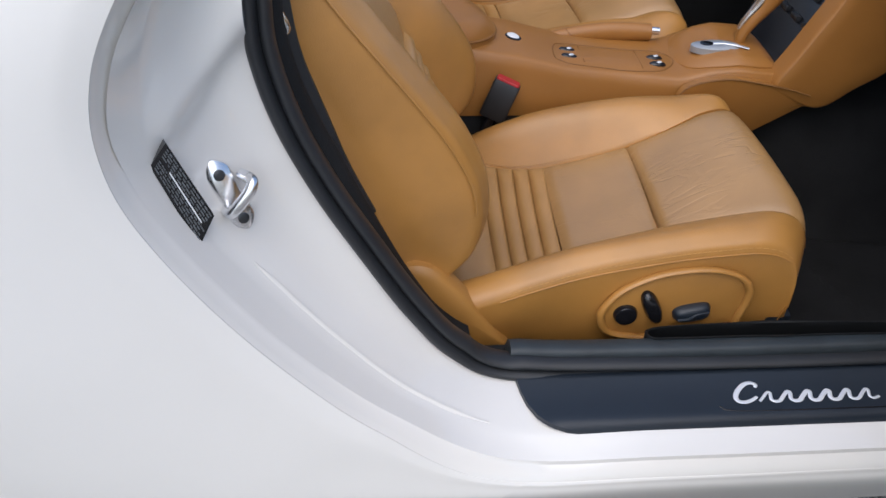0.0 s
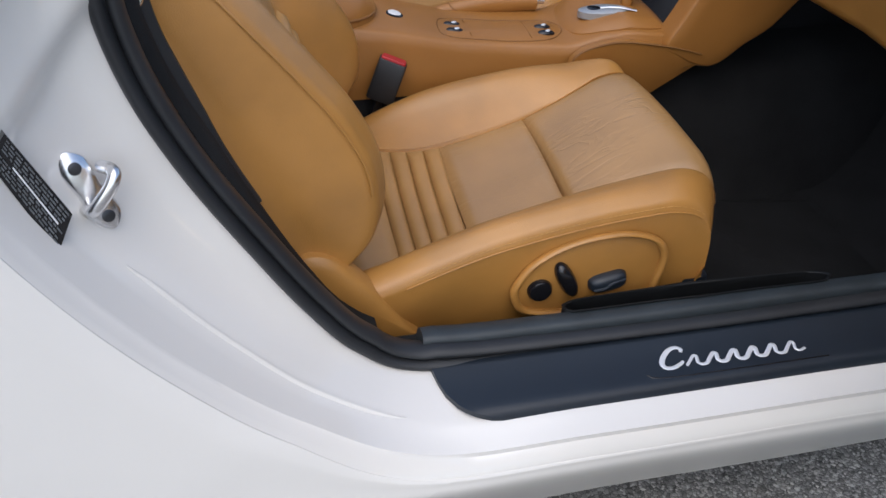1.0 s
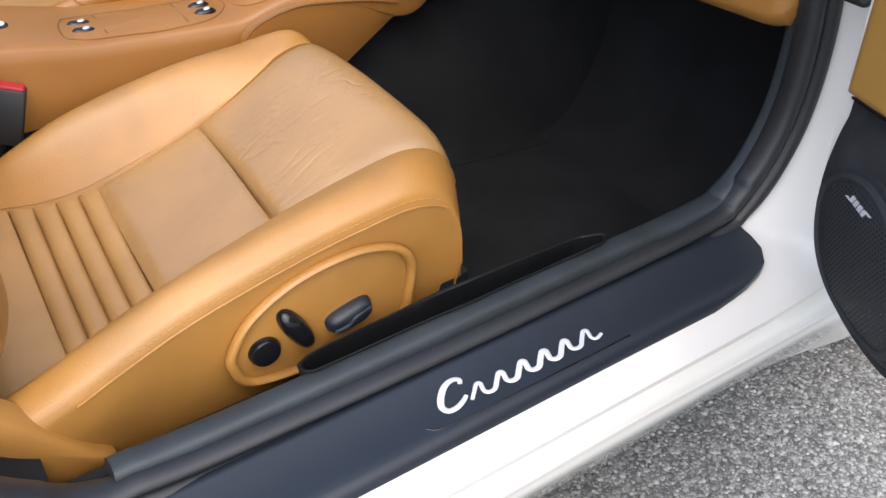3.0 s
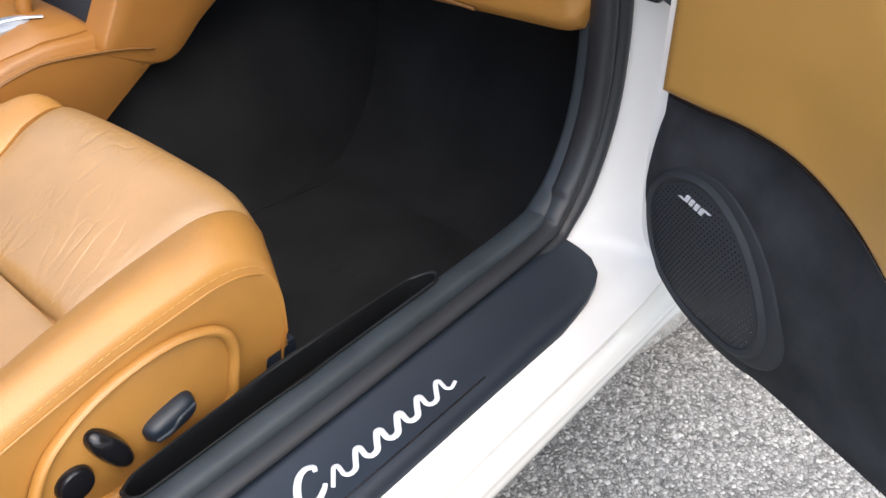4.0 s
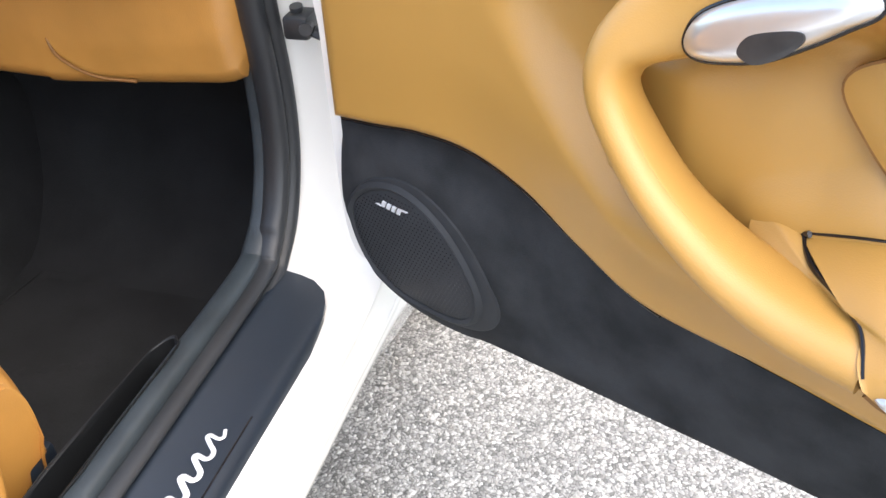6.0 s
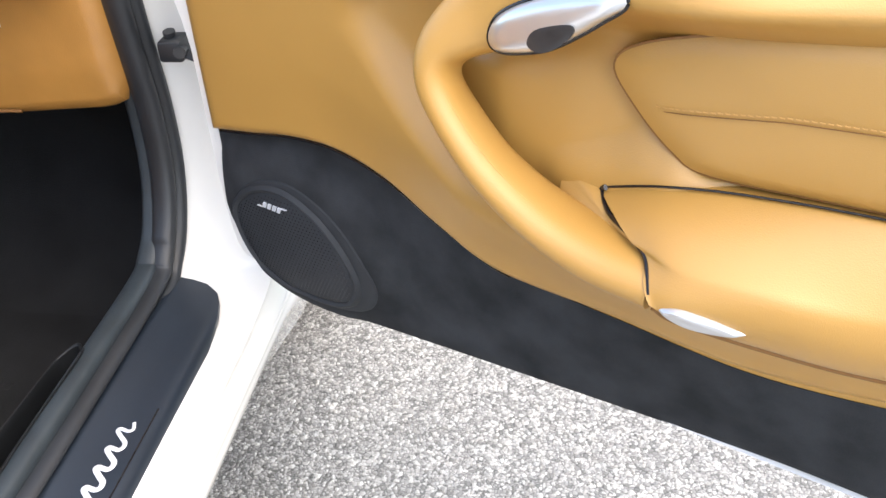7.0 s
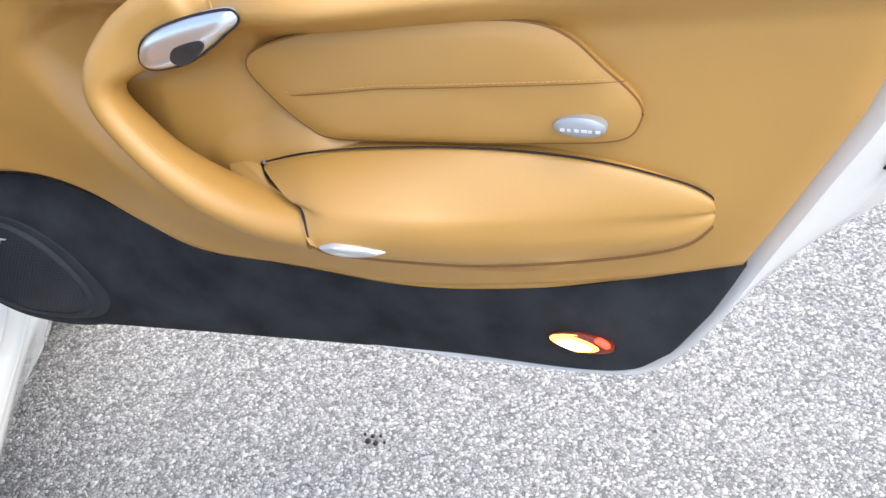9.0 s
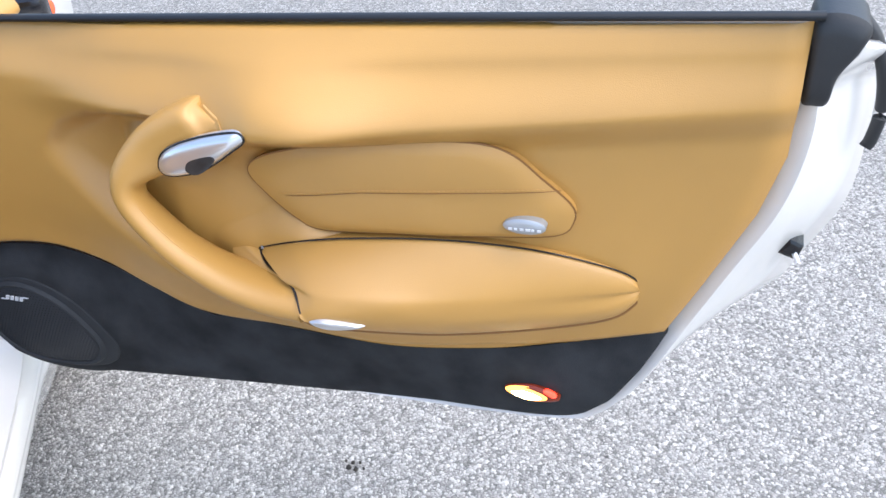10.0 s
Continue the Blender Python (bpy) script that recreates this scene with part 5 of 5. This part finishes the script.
lj = cr([(.556, .746, .089), (.552, .741, .087), (.566, .735, .103), (.592, .732, .119), (.609, .728, .131), (.618, .721, .143), (.625, .708, .153), (.632, .684, .153)], 36)
part("lid_joint", tube(dw(lj[:-6, 0], lj[:-6, 1], lj[:-6, 2] - .001), .0017, .0024, 8), GLOSS, DOOR)
# Console end between handle and lid.
ce = cr([(.516, .742, .082), (.530, .746, .083), (.551, .743, .085), (.566, .735, .098), (.592, .732, .113), (.609, .728, .127), (.612, .716, .128), (.570, .716, .116), (.525, .728, .096)], 54, True)
part("armrest_end", dome(dw(ce[:, 0], ce[:, 1], ce[:, 2]), OUT3 * .0008, 5, .5, -OUT3 * .015), DOOR_LEATHER, DOOR)
# Swell under the bin, down to the lower trim.
top_line = np.vstack([np.column_stack([gc[47:69, 0], gc[47:69, 1] - gc[47:69, 3], gc[47:69, 2] - .02]), cb])
bel = []
for u, zt, ot in top_line:
    zl = np.interp(u, LOW[:, 0], LOW[:, 1]) + .002
    ol = max(low_face(u, zl), .014)
    w = np.clip((.968 - u) / .16, 0, 1) * ease((u - .44) / .07)
    col = []
    for k in np.linspace(0, 1, 12):
        z = zt - .002 + (zl - zt) * k
        o = ot - .003 + (ol - ot) * math.sin(k * math.pi / 2)
        col.append(dw(u, z, o * w + (face(u, z) - .014) * (1 - w)))
    bel.append(col)
bel = np.array(bel)
part("bin_belly", slab(bel, -OUT3 * .012), DOOR_LEATHER, DOOR)
pt = cr([(.630, .704, .150), (.648, .709, .150), (.672, .704, .143), (.692, .694, .134), (.676, .691, .138), (.650, .695, .147)], 30, True)
part("lid_pull", dome(dw(pt[:, 0], pt[:, 1], pt[:, 2] + .001), OUT3 * .008, 6, .4, -OUT3 * .012), SATIN, DOOR, "bright oval pull of the storage bin")

# Courtesy lamp.
ct_ = np.linspace(0, 2 * math.pi, 32, endpoint=False)


def lamp_rim(c, a, b, o, tilt=-.10):
    u, z = a * np.cos(ct_), b * np.sin(ct_) * (1 - .25 * np.abs(np.cos(ct_)))
    return dw(c[0] + u, c[1] + z - tilt * u * -1.0, low_face(c[0], c[1]) + o)


LMP = part("courtesy_lamp", dome(lamp_rim((.845, .505), .035, .0138, .002), OUT3 * .004, 5, .3, -OUT3 * .01), LAMPRIM, LOWTRIM, "lit warm courtesy lamp with a red tail lens")
part("lamp_lens", dome(lamp_rim((.841, .505), .030, .0120, .0035), OUT3 * .003, 5, .4, -OUT3 * .003), LAMP, LMP, "glowing warm white lens")
part("lamp_bulb", dome(lamp_rim((.838, .504), .019, .0068, .0062), OUT3 * .002, 5, .4, -OUT3 * .002), BULB, LMP, "white-hot bulb")
part("red_lens", dome(lamp_rim((.865, .507), .0110, .0078, .0046), OUT3 * .002, 5, .4, -OUT3 * .003), LAMPRED, LMP, "glowing red lens")

lq = np.array([(1.122, .722), (1.130, .719), (1.137, .715), (1.134, .705), (1.131, .696), (1.121, .699), (1.111, .703), (1.116, .712)])
LATCH = part("latch", dome(dw(lq[:, 0], lq[:, 1], -.066), OUT3 * .002, 4, .3, -OUT3 * .03), GLOSS, SHELL, "black door latch in its recess", False)
part("latch_claw", tube([dw(1.128, .706, -.064), dw(1.131, .701, -.062), dw(1.133, .697, -.060)], .003, .003, 8), SATIN, LATCH)
# Window seal along the top, and the dark rear corner.
tu = np.linspace(.215, 1.112, 60)
tz = .9700 + .049 * (tu - .245)
prof = cr([(-.006, .004), (-.001, .006), (.002, .003), (.002, -.003), (.000, -.006), (-.004, -.008), (-.010, -.007)], 20, True)
ws = np.array([dw(u + 0 * prof[:, 0], z + prof[:, 0] * .85, prof[:, 1] + .004) for u, z in zip(tu, tz)])
part("window_seal", capped(ws), SEALING, DOOR, "black rubber window seal along the door top")
part("outer_seal", tube(dw(tu, tz - .030, -.045), .007, .007, 10), RUBBER, DOOR)
cn = cr([(1.106, 1.004), (1.131, 1.009), (1.153, .997), (1.147, .974), (1.132, .948), (1.127, .921), (1.115, .918), (1.103, .923), (1.103, .965)], 44, True)
part("corner_trim", dome(dw(cn[:, 0], cn[:, 1], -.006 + 0 * cn[:, 0]), OUT3 * .010, 6, .4, -OUT3 * .05), RUBBER, DOOR, "black rubber corner at the rear of the door top")
ob = cr([(1.146, .985), (1.166, .960), (1.180, .925), (1.186, .885), (1.182, .850), (1.178, .840)], 24)
part("rear_strip", tube(dw(ob[:, 0], ob[:, 1], -.075), np.interp(np.linspace(0, 1, 24), [0, .15, .7, 1], [.004, .008, .007, .002]), .007, 12), RUBBER, DOOR)
# Sail panel at the front of the door top.
sl = cr([(-.02, .93), (.196, .945), (.203, .985), (.14, 1.06), (.0, 1.10), (-.03, 1.02)], 40, True)
part("sail_panel", dome(dw(sl[:, 0], sl[:, 1], .004 + 0 * sl[:, 0]), OUT3 * .012, 6, .4, -OUT3 * .05), DOOR_LEATHER, DOOR, "tan leather sail panel at the front of the window")
part("mirror_foot", box(dw(.165, .928, -.12) - (.024, .022, .030), dw(.165, .928, -.12) + (.024, .022, .016), .010), GLOSS, DOOR, "dark door mirror foot")
